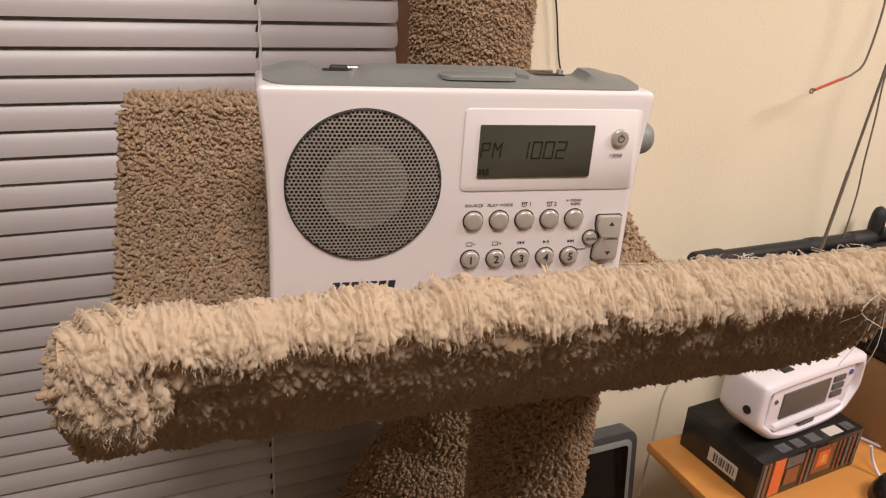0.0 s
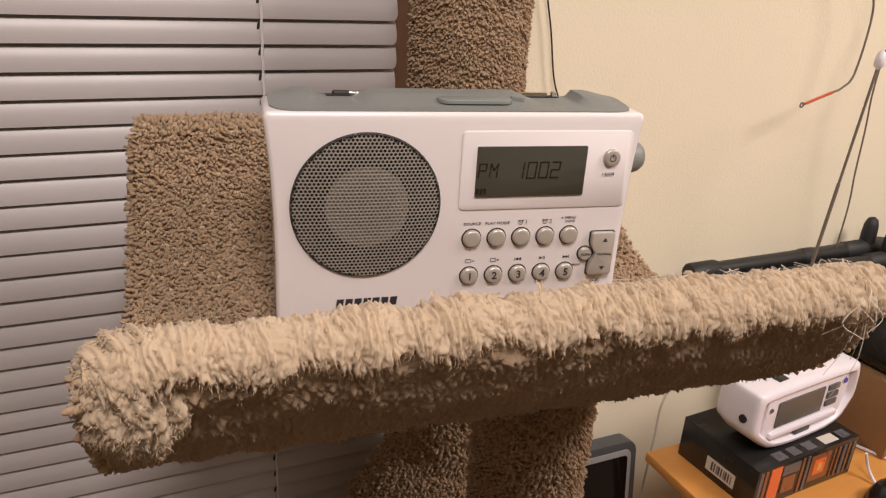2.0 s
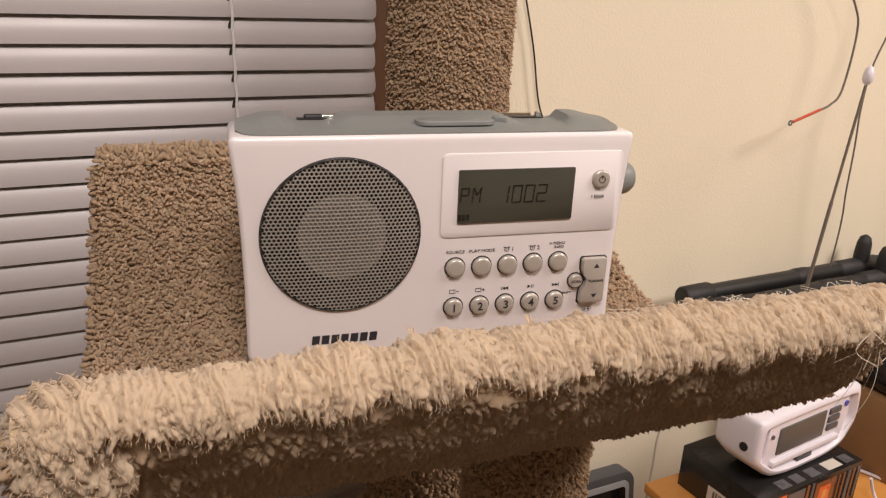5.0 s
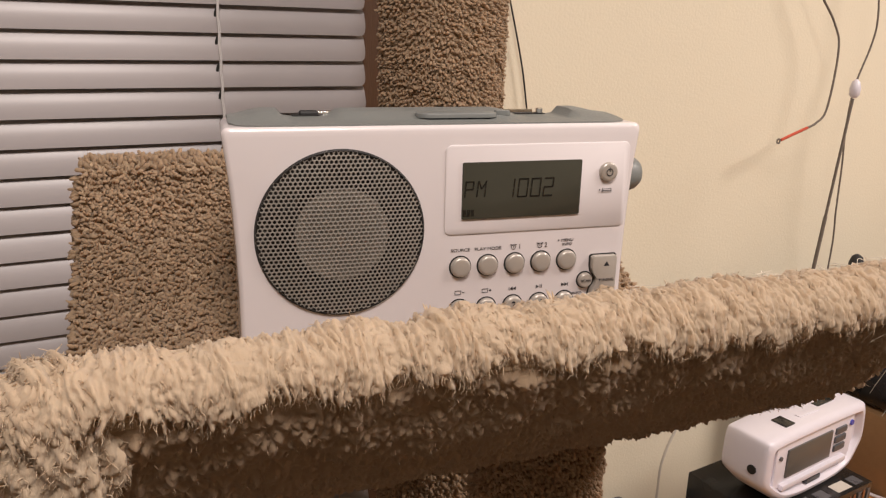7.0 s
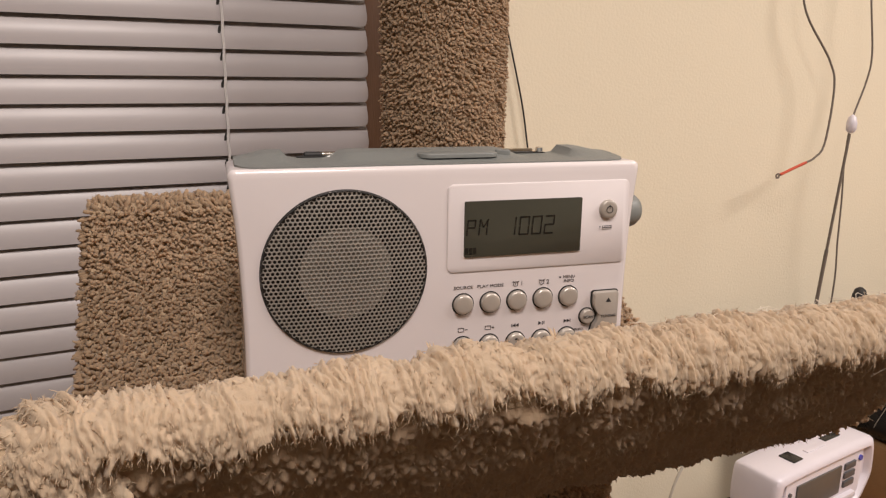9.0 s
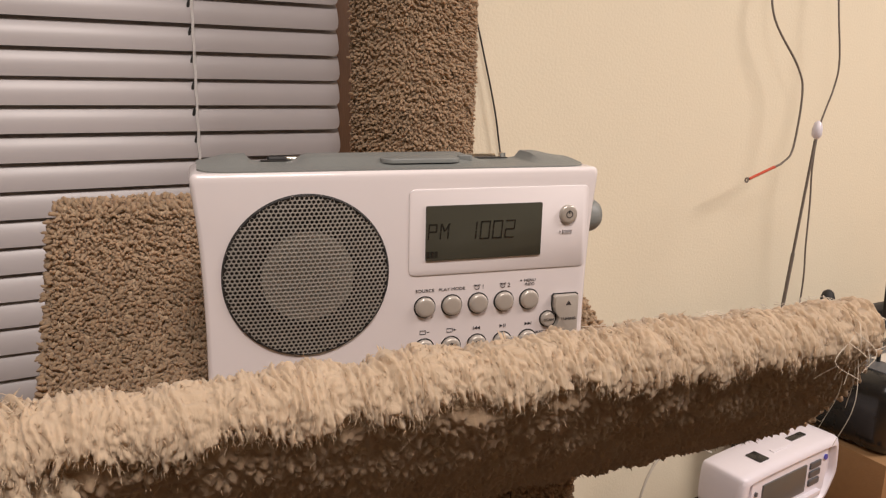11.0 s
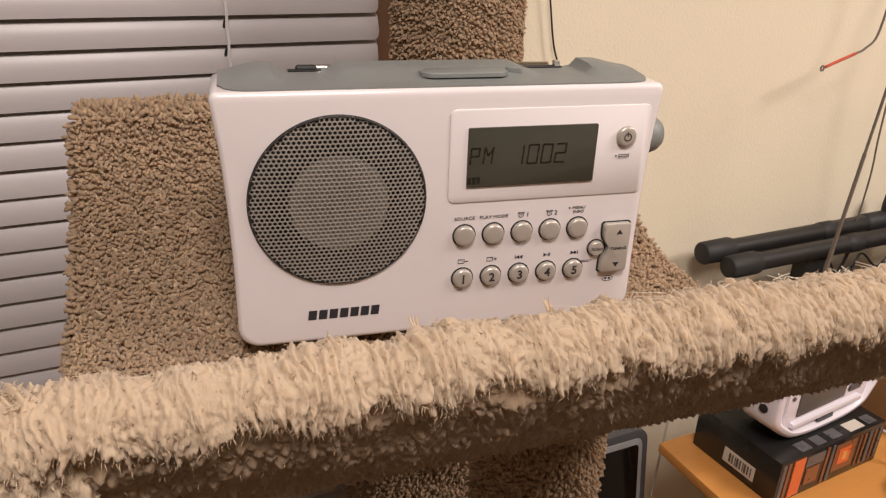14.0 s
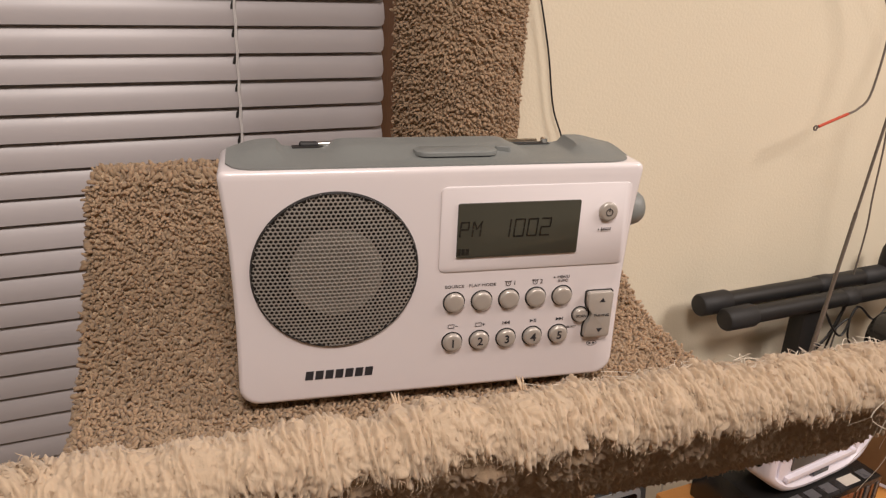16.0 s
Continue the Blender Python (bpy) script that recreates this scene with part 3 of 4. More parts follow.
    pile("lip_fringe", top[few], d.reshape(-1, 3)[few], np.tile([-0.15, -0.1, -0.7], (len(few), 1)), 0.0040, 0.00018, perch, FRINGE, "", 3, 33, 0.4, 0.25, 0.3)
    # frayed threads at one end of the lip
    rng = random.Random(7)
    a = radians(PHI0)
    for k in range(34):
        x = 0.186 - abs(rng.gauss(0, 0.022))
        start = Vector((x, (mid + rng.uniform(-half, half)) * math.cos(a), mid * math.sin(a) + rng.uniform(0.0, 0.012)))
        drop = rng.uniform(0.01, 0.035) if k > 2 else rng.uniform(0.05, 0.075)
        pts = [start, start + Vector((rng.uniform(-0.008, 0.008), -rng.uniform(0.003, 0.010), rng.uniform(0.0, 0.004))),
               start + Vector((rng.uniform(-0.009, 0.008), -rng.uniform(0.010, 0.018), -0.5 * drop)),
               start + Vector((rng.uniform(-0.012, 0.010), -rng.uniform(0.004, 0.016), -drop))]
        part("loose_thread", tube(smooth_path(pts, 5), 0.00018, 4), THREAD, perch)
    for k in range(60):
        x = rng.uniform(0.0, 0.182)
        start = Vector((x, (mid - half * 0.5) * math.cos(a), mid * math.sin(a) + half))
        pts = [start, start + Vector((rng.uniform(-0.006, 0.006), rng.uniform(-0.004, 0.006), rng.uniform(0.000, 0.003))), start + Vector((rng.uniform(-0.014, 0.014), rng.uniform(-0.012, 0.01), rng.uniform(-0.001, 0.003)))]
        part("loose_thread", tube(smooth_path(pts, 4), 0.00015, 4), THREAD, perch)
    carpet_post(tree, "main_post", 0.1125, 0.236, 0.0, 1.95, 0.0590, [(0.82, 1.12, 0.0034), (1.12, 1.58, 0.0022)], 21)
    carpet_post(tree, "front_post", 0.106, 0.045, 0.0, 1.190, 0.0550, [(0.80, 1.192, 0.0027)], 22)
    # a carpeted flare round the main post lower down
    flare = [(0.054, 1.00), (0.055, 0.955), (0.060, 0.937), (0.074, 0.917), (0.090, 0.895), (0.105, 0.870), (0.115, 0.845), (0.119, 0.80), (0.118, 0.70)]
    cone = part("flared_skirt", moved(lathe(flare, "z", 56), pose(0.1125, 0.236, 0) @ Matrix.Diagonal((1, 0.70, 1, 1))), SHELL_CARPET, tree, "flared carpeted skirt round the post")
    turn, z = grid_of(radians(165) * 0.1, radians(375) * 0.1, 0.74, 0.99, 0.0030, 23)
    a = turn / 0.1
    far = np.interp(z, [p[1] for p in flare[::-1]], [p[0] for p in flare[::-1]])
    normals = np.stack([np.cos(a), np.sin(a) / 0.7, 0 * a + 0.35], 1)
    normals /= np.linalg.norm(normals, axis=1)[:, None]
    places = np.stack([0.1125 + far * np.cos(a), 0.236 + 0.70 * far * np.sin(a), z], 1)
    nubs("carpet", places, normals, np.tile([0, -0.1, -0.25], (len(a), 1)), turn, z, 0.0030, 0.0012, cone, PILE, 24)


build_tree()


# ---- the white portable radio ----
def radio_outline(inset=0.0):
    """Front view of the case: slightly waisted, wider at the top, rounded lower corners."""
    right = []
    H = 0.1492
    for k in range(7):
        a = radians(-90 + 90 * k / 6)
        right.append((0.1115 + 0.012 * math.cos(a), 0.012 + 0.012 * math.sin(a)))
    for z, w in ((0.03, 0.1232), (0.055, 0.1230), (0.08, 0.1234), (0.105, 0.1243), (0.122, 0.1255), (0.136, 0.1270), (0.1445, 0.1278)):
        right.append((w, z))
    for k in range(1, 5):
        a = radians(90 * k / 4)
        right.append((0.1244 + 0.0036 * math.cos(a), H - 0.0045 + 0.0045 * math.sin(a)))
    left = [(-x, z) for x, z in right[::-1]]
    out = right + left
    return [(x * (1 - inset / 0.126), 0.075 + (z - 0.075) * (1 - inset / 0.075)) for x, z in out]


def seven(bm_list, ch, x, z, w, h, t, y):
    """A character in segments: each a thin plate on the plane y."""
    lit = {"0": "abcdef", "1": "bc", "2": "abged", "P": "abgfe", "M": "efhbc"}[ch]
    m = h / 2
    bars = {"a": (x, x + w, z + h - t, z + h), "d": (x, x + w, z, z + t), "g": (x, x + w, z + m - t / 2, z + m + t / 2),
            "f": (x, x + t, z + m, z + h), "e": (x, x + t, z, z + m), "b": (x + w - t, x + w, z + m, z + h), "c": (x + w - t, x + w, z, z + m)}
    for s in lit:
        if s == "h":
            for x0, x1 in ((x + t * 0.4, x + w / 2), (x + w - t * 0.4, x + w / 2)):
                q = [(x0, z + h), (x0 + t, z + h), (x1 + t / 2, z + m), (x1 - t / 2, z + m)]
                bm_list.append(loft([[(a, y, b) for a, b in q], [(a, y + 0.0002, b) for a, b in q]]))
            continue
        x0, x1, z0, z1 = bars[s]
        g = 0.0003
        bm_list.append(box(x0 + g * (s in "adg"), x1 - g * (s in "adg"), y, y + 0.0002, z0 + g * (s in "bcef"), z1 - g * (s in "bcef")))


def build_radio():
    radio = thing("portable_radio", pose(0, 0, 1.22, 0, 0, -9.7), "glossy white portable radio with round speaker standing in the carpeted perch", "radio")
    D = 0.060
    rings = [[(x, y, z) for x, z in radio_outline(i)] for y, i in ((0.0, 0.0030), (0.0003, 0.0018), (0.0011, 0.0006), (0.0022, 0.0001), (0.004, 0.0), (D - 0.008, 0.0), (D - 0.003, 0.001), (D, 0.005))]
    part("case", loft(rings), SHELL, radio)
    # grey top with raised ends
    plate = bmesh.new()
    nx, ny = 60, 12
    top = {}

    def ease(v):
        v = max(0.0, min(1.0, v))
        return v * v * (3 - 2 * v)

    def height(x, y):
        ends = ease((abs(x) - 0.0895) / 0.005) * ease((y - 0.010) / 0.03)
        middle = (1 - ease((abs(x + 0.004) - 0.050) / 0.016)) * ease((y - 0.010) / 0.03)
        drop = ease((abs(x) - 0.103) / 0.018)
        return 0.1500 + 0.0050 * ends * (1 - 0.6 * drop) + 0.0046 * middle
    outline = []
    for i in range(nx + 1):
        for j in range(ny + 1):
            x = -0.1235 + 0.247 * i / nx
            cut = max(0.0, (abs(x) - 0.1065) / 0.0172)
            y_front = 0.0030 + 0.017 * (1 - math.sqrt(max(0.0, 1 - min(cut, 1) ** 2)))
            y_back = 0.055 - 0.012 * (1 - math.sqrt(max(0.0, 1 - min(cut, 1) ** 2)))
            y = y_front + (y_back - y_front) * j / ny
            top[i, j] = plate.verts.new((x, y, height(x, y)))
    for i in range(nx):
        for j in range(ny):
            plate.faces.new((top[i, j], top[i + 1, j], top[i + 1, j + 1], top[i, j + 1]))
    skirt = bmesh.ops.extrude_edge_only(plate, edges=[e for e in plate.edges if e.is_boundary])
    for v in [g for g in skirt["geom"] if isinstance(g, bmesh.types.BMVert)]:
        v.co.z = 0.146
    grey_top = part("top_panel", plate, GREY, radio, "matt grey moulded top panel")
    # dark antenna groove between the raised ends, and the folded antenna
    part("antenna_groove", box(-0.085, 0.083, 0.0480, 0.0545, 0.1501, 0.1508, 0.0004), DARK, grey_top)
    part("antenna", tube([Vector((-0.074, 0.0532, 0.1512)), Vector((-0.02, 0.0532, 0.1512)), Vector((0.075, 0.0532, 0.1512))], 0.0020, 12), CHROME, radio, "folded chrome telescopic antenna")
    part("antenna_knob", moved(lathe([(0.0012, -0.006), (0.0022, -0.005), (0.0022, 0.004), (0.0014, 0.006)], "x", 16), Matrix.Translation((-0.0745, 0.0525, 0.1512))), RUBBER, radio)
    part("antenna_hinge", moved(lathe([(0.0012, -0.002), (0.0024, -0.0014), (0.0024, 0.0014), (0.0012, 0.002)], "z", 16), Matrix.Translation((0.080, 0.0515, 0.1522))), CHROME, radio)
    # snooze bar and its slider
    part("snooze_bar", moved(slab(rounded(-0.026, 0.026, -0.008, 0.008, 0.0075), -0.0016, 0.001, 0.0008), pose(0.012, 0.024, 0.1526, -90)), GREY, grey_top, "grey oval snooze button")
    part("slider", moved(slab(rounded(-0.005, 0.005, -0.002, 0.002, 0.0018), -0.0022, 0.001, 0.0006), pose(0.043, 0.026, 0.1530, -90, 0, -20)), GREY, grey_top)
    # speaker
    cx, cz, R = -0.0638, 0.0873, 0.0490
    back = part("speaker_recess", lathe([(0.0003, 0.0006), (R + 0.0006, 0.0006), (R + 0.0006, -0.0004), (R, -0.0008), (R - 0.0006, -0.0007), (0.0003, -0.0006)], "y", 96), DARK, radio, at=pose(cx, 0, cz))
    part("speaker_cone", lathe([(0.0003, -0.0019), (0.0268, -0.0017), (0.0275, -0.0006)], "y", 48), CONE, back, "pale grey speaker cone")
    bm, pitch, hole = bmesh.new(), 0.00272, 0.00114
    size = int(R / pitch) + 2
    for row in range(-size - 3, size + 4):
        for col in range(-size, size + 1):
            x, z = (col + 0.5 * (row % 2)) * pitch, row * pitch * 0.866
            far = math.hypot(x, z)
            if far > R - 0.0010:
                continue
            dome = lambda a, b: -0.0016 - 0.0016 * (1 - (math.hypot(a, b) / R) ** 2)
            outer, inner, deep = [], [], []
            for k in range(6):
                a = radians(60 * k + 30)
                u, v = x + pitch / 1.732 * math.cos(a), z + pitch / 1.732 * math.sin(a)
                outer.append(bm.verts.new((u, dome(u, v), v)))
                u, v = x + hole * math.cos(a), z + hole * math.sin(a)
                inner.append(bm.verts.new((u, dome(u, v) + 0.0001, v)))
                deep.append(bm.verts.new((u, dome(u, v) + 0.0008, v)))
            for k in range(6):
                j = (k + 1) % 6
                bm.faces.new((outer[k], inner[k], inner[j], outer[j]))
                bm.faces.new((inner[k], deep[k], deep[j], inner[j]))
    part("speaker_grille", bm, GRILLE, radio, "perforated silver metal speaker grille", smooth=False, at=pose(cx, 0, cz))
    part("grille_rim", lathe([(R - 0.0006, -0.0018), (R - 0.0002, -0.0017), (R + 0.0001, -0.0012), (R + 0.0001, 0.0004), (R - 0.0006, 0.0004)], "y", 96, True), BLACK, radio, at=pose(cx, 0, cz))
    # display panel
    part("display_panel", slab(rounded(-0.0018, 0.1212, 0.0828, 0.1375, 0.004), -0.0007, 0.002, 0.0007), SHELL, radio)
    lcd = part("display", slab(rounded(0.0088, 0.0873, 0.0925, 0.1272, 0.001), -0.0019, 0.0, 0.0003), LCD, radio, "dark grey liquid-crystal display")
    for ch, x, low, w, h in (("P", 0.0096, 0.1060, 0.0058, 0.0100), ("M", 0.0174, 0.1060, 0.0058, 0.0100), ("1", 0.0350, 0.1050, 0.0068, 0.0118),
                             ("0", 0.0440, 0.1050, 0.0068, 0.0118), ("0", 0.0525, 0.1050, 0.0068, 0.0118), ("2", 0.0610, 0.1050, 0.0068, 0.0118)):
        segs = []
        seven(segs, ch, x, low, w, h, 0.0009, -0.00215)
        slant = joined(*segs)
        for v in slant.verts:
            v.co.x += 0.08 * (v.co.z - 0.105)
        part("digit", slant, LCD_INK, lcd, "dark display character", smooth=False)
    part("battery_mark", joined(*[box(0.0092 + 0.0026 * k, 0.0113 + 0.0026 * k, -0.00215, -0.00195, 0.0945, 0.0985) for k in range(3)]), LCD_INK, lcd, smooth=False)

    def button(name, x, z, r, label=""):
        ob = part(name, lathe([(0.0003, -0.00325), (r * 0.6, -0.0032), (r * 0.84, -0.0031), (r * 0.94, -0.0026), (r * 0.99, -0.0018), (r, -0.0012), (r, 0.001)], "y", 32), SILVER, radio, label, at=pose(x, 0, z))
        part("button_ring", lathe([(r, -0.0002), (r + 0.0007, -0.0005), (r + 0.0009, 0.0004), (r, 0.0004)], "y", 32, True), DARK, ob)
        return ob
    words = ("SOURCE", "PLAY MODE", "1", "2", "MENU\nINFO")
    for k in range(5):
        x = 0.0092 + 0.01805 * k
        button("button", x, 0.0622, 0.0064)
        low = button("button", x, 0.0343, 0.0062)
        letters("number", str(k + 1), 0.0078, LOGO, low, 0, 0, -0.0034)
        if k in (0, 1):
            letters("lettering", words[k], 0.0028, INK, radio, x, 0.0728, -0.0002, 1.18)
        if k in (2, 3):
            letters("lettering", words[k], 0.0042, INK, radio, x + 0.0032, 0.0728, -0.0002)
            clock = lathe([(0.0013, -0.0001), (0.0017, -0.0001), (0.0017, 0.0001), (0.0013, 0.0001)], "y", 14, True)
            ears = [box(-0.0022, -0.0010, -0.0001, 0.0001, 0.0012, 0.0018), box(0.0010, 0.0022, -0.0001, 0.0001, 0.0012, 0.0018), box(-0.0002, 0.0002, -0.0001, 0.0001, -0.0004, 0.0008)]
            part("alarm_symbol", moved(joined(clock, *ears), Matrix.Translation((x - 0.0010, -0.0002, 0.0728))), INK, radio)
        if k == 4:
            letters("lettering", words[k], 0.0027, INK, radio, x, 0.0738, -0.0002, 1.15)
            part("dot", lathe([(0.0001, -0.0003), (0.0006, -0.0003), (0.0006, 0.0002)], "y", 10), INK, radio, at=pose(x - 0.0062, 0, 0.0752))
        icons = []
        if k < 2:
            icons += [box(-0.0030, 0.0010, -0.0001, 0.0001, 0.0011, 0.0014), box(-0.0030, 0.0010, -0.0001, 0.0001, -0.0013, -0.0010),
                      box(-0.0030, -0.0027, -0.0001, 0.0001, -0.0010, 0.0011), box(0.0007, 0.0010, -0.0001, 0.0001, -0.0010, 0.0011), box(0.0016, 0.0034, -0.0001, 0.0001, -0.0002, 0.0002)]
            if k == 1:
                icons.append(box(0.0023, 0.0027, -0.0001, 0.0001, -0.0009, 0.0009))
        else:
            way = -1 if k == 2 else 1
            for dx in ((-0.0012, 0.0010) if k != 3 else (-0.0012,)):
                q = [(dx - way * 0.0010, 0.0012), (dx - way * 0.0010, -0.0012), (dx + way * 0.0011, 0)]
                icons.append(loft([[(a, -0.0001, b) for a, b in q], [(a, 0.0001, b) for a, b in q]]))
            for dx in ((-0.0027,) if k == 2 else (0.0008, 0.0018) if k == 3 else (0.0024,)):
                icons.append(box(dx - 0.0002, dx + 0.0002, -0.0001, 0.0001, -0.0012, 0.0012))
        part("symbol", moved(joined(*icons), Matrix.Translation((x, -0.0002, 0.0452))), LOGO, radio, smooth=False)
    # power button, scan button, tuning rocker
    power = button("power_button", 0.1062, 0.1187, 0.0063, "round silver power button")
    sign = joined(lathe([(0.0019, -0.0001), (0.0024, -0.0001), (0.0024, 0.0001), (0.0019, 0.0001)], "y", 20, True), box(-0.00025, 0.00025, -0.0001, 0.0001, 0.0004, 0.0032))
    part("power_symbol", moved(sign, Matrix.Translation((0, -0.0034, 0))), LOGO, power)
    bed = joined(box(-0.0030, 0.0036, -0.0001, 0.0001, -0.0007, -0.0003), box(-0.0030, -0.0026, -0.0001, 0.0001, -0.0012, 0.0012), box(0.0032, 0.0036, -0.0001, 0.0001, -0.0012, 0.0010), box(-0.0022, 0.0030, -0.0001, 0.0001, 0.0004, 0.0008),
                 box(-0.0052, -0.0044, -0.0001, 0.0001, -0.0003, 0.0005))
    part("symbol", moved(bed, Matrix.Translation((0.1056, -0.0016, 0.1072))), LOGO, radio, smooth=False)
    scan = button("scan_button", 0.0955, 0.0474, 0.0050, "small round silver scan button")
    letters("lettering", "SCAN", 0.0026, LOGO, scan, 0, 0, -0.0034, 1.1)
    letters("lettering", "SELECT", 0.0019, INK, radio, 0.0905, 0.0385, -0.0002, 1.15)
    q = [(0.1000, 0.0640), (0.1155, 0.0640), (0.1168, 0.0628), (0.1168, 0.0322), (0.1155, 0.0310), (0.1000, 0.0310), (0.0988, 0.0322), (0.0988, 0.0385)]
    q += [(0.0955 + 0.0068 * math.cos(radians(a)), 0.0474 + 0.0068 * math.sin(radians(a))) for a in range(-52, 53, 13)] + [(0.0988, 0.0565), (0.0988, 0.0628)]
    rocker = part("tuning_rocker", slab(q, -0.0042, 0.001, 0.0014), SILVER, radio, "silver up and down tuning rocker")
    part("rocker_gap", slab([(0.1078 + (x - 0.1078) * 1.10, 0.0475 + (z - 0.0475) * 1.04) for x, z in q], -0.0006, 0.001), DARK, radio, smooth=False)
    for z, s in ((0.0585, 1), (0.0365, -1)):
        t = [(-0.0021, -0.0014 * s), (0.0021, -0.0014 * s), (0, 0.0016 * s)]
        part("arrow", loft([[(0.109 + a, -0.0044, z + b) for a, b in t], [(0.109 + a, -0.0041, z + b) for a, b in t]]), LOGO, rocker, smooth=False)
    letters("lettering", "TUNING", 0.0026, LOGO, rocker, 0.1094, 0.0475, -0.0044, 1.12)
    oval = [(0.1068 + 0.0038 * math.cos(a * math.pi / 10), 0.0249 + 0.0020 * math.sin(a * math.pi / 10)) for a in range(20)]
    ring_in = [(0.1068 + 0.0034 * math.cos(a * math.pi / 10), 0.0249 + 0.0016 * math.sin(a * math.pi / 10)) for a in range(20)]
    bm = loft([[(x, -0.0002, z) for x, z in oval], [(x, -0.0002, z) for x, z in ring_in]], caps=False)
    part("symbol", bm, LOGO, radio, smooth=False)
    part("symbol", joined(box(0.1047, 0.1062, -0.0003, 0.0001, 0.0243, 0.0255), box(0.1074, 0.1089, -0.0003, 0.0001, 0.0243, 0.0255)), LOGO, radio, smooth=False)
    # maker's mark as plain slanted blocks
    for k in range(7):
        x = -0.0838 + 0.00615 * k
        q = [(x, 0.0152), (x + 0.0048, 0.0152), (x + 0.0056, 0.0212), (x + 0.0008, 0.0212)]
        part("badge_block", loft([[(a, -0.0003, b) for a, b in q], [(a, 0.0002, b) for a, b in q]]), LOGO, radio, smooth=False)
    # side dial and the little highlight ridge over the speaker
    part("side_dial", lathe([(0.0003, 0.1425), (0.0050, 0.1420), (0.0085, 0.1405), (0.0108, 0.1375), (0.0120, 0.133), (0.0124, 0.122)], "x", 40), GREY, radio, "grey round side dial", at=pose(0, 0.022, 0.113))
    part("foot", box(-0.09, -0.07, 0.01, 0.05, -0.003, 0.001, 0.001), RUBBER, radio)
    part("foot", box(0.07, 0.09, 0.01, 0.05, -0.003, 0.001, 0.001), RUBBER, radio)


build_radio()


def cable(name, points, r, mat, label, sides=8, steps=8):
    ob = part(name, tube(smooth_path(points, steps), r, sides), mat, None)
    return tagged(ob, label, "cable")


# ---- wires ----
cable("wall_wire", [(0.252, 0.392, 1.520), (0.266, 0.390, 1.501), (0.284, 0.390, 1.444), (0.301, 0.390, 1.382), (0.314, 0.390, 1.319), (0.332, 0.388, 1.272), (0.342, 0.386, 1.20), (0.345, 0.386, 1.00)], 0.0011, DARK_WIRE,
      "thin black wire hanging down the cream wall")
tip = cable("red_tipped_wire", [(0.765, 0.383, 1.9), (0.755, 0.372, 1.62), (0.748, 0.362, 1.525), (0.80, 0.350, 1.45), (0.812, 0.345, 1.41), (0.803, 0.342, 1.33), (0.783, 0.341, 1.309), (0.762, 0.340, 1.302)], 0.0016, GREY_WIRE,
            "thin grey wire hanging on the wall with a red sleeve")
part("red_sleeve", tube(smooth_path([(0.764, 0.340, 1.3026), (0.735, 0.340, 1.294), (0.712, 0.340, 1.287)], 5), 0.0021, 8), RED, tip, "red heat-shrink sleeve")
part("ring_terminal", moved(lathe([(0.0018, -0.0006), (0.0042, -0.0006), (0.0042, 0.0006), (0.0018, 0.0006)], "y", 16, True), Matrix.Translation((0.707, 0.340, 1.2855))), GREY_WIRE, tip, "small metal ring terminal")
cable("hanging_wire", [(0.86, 0.39, 1.9), (0.872, 0.36, 1.62), (0.878, 0.35, 1.53), (0.888, 0.345, 1.46), (0.884, 0.345, 1.42), (0.862, 0.345, 1.36), (0.858, 0.345, 1.30), (0.864, 0.345, 1.24), (0.868, 0.345, 1.17), (0.878, 0.348, 1.10), (0.88, 0.355, 0.95), (0.86, 0.35, 0.80)], 0.0014, GREY_WIRE,
      "grey wire hanging down the wall behind the stand")


# ---- keyboard stand: twin black tubes leaning along the wall ----
def build_stand():
    stand = thing("keyboard_stand", pose(0, 0, 0), "folded black steel stand with twin tubes leaning by the wall", "stand")
    for x0, y, z in ((0.572, 0.358, 1.027), (0.589, 0.322, 1.018)):
        rod = part("tube", moved(lathe([(0.0133, 0.03), (0.0133, 0.60)], "x", 28), Matrix.Translation((x0, y, z))), BLACK, stand)
        part("end_cap", moved(lathe([(0.012, 0.0), (0.0150, 0.001), (0.0167, 0.004), (0.0172, 0.05), (0.0159, 0.054), (0.0134, 0.055)], "x", 28), Matrix.Translation((x0, y, z))), RUBBER, rod, "black rubber end cap")
        part("collar", moved(lathe([(0.0134, 0.235), (0.0146, 0.237), (0.0146, 0.262), (0.0134, 0.264)], "x", 28), Matrix.Translation((x0, y, z))), RUBBER, rod)
        part("end_stop", moved(lathe([(0.0120, -0.004), (0.0125, 0.025), (0.0115, 0.042), (0.0085, 0.052), (0.003, 0.056)], "z", 24), Matrix.Translation((x0 + (0.392 if y > 0.33 else 0.385), y, z))), RUBBER, rod, "upright rubber end stop")
        part("grip", moved(lathe([(0.0134, 0.335), (0.0155, 0.338), (0.0155, 0.43), (0.0134, 0.433)], "x", 28), Matrix.Translation((x0, y, z))), RUBBER, rod)
    part("upright", box(0.754, 0.797, 0.322, 0.350, 0.0, 1.010, 0.004), BLACK, stand)
    part("upright", box(0.99, 1.03, 0.32, 0.35, 0.0, 1.03, 0.004), BLACK, stand)


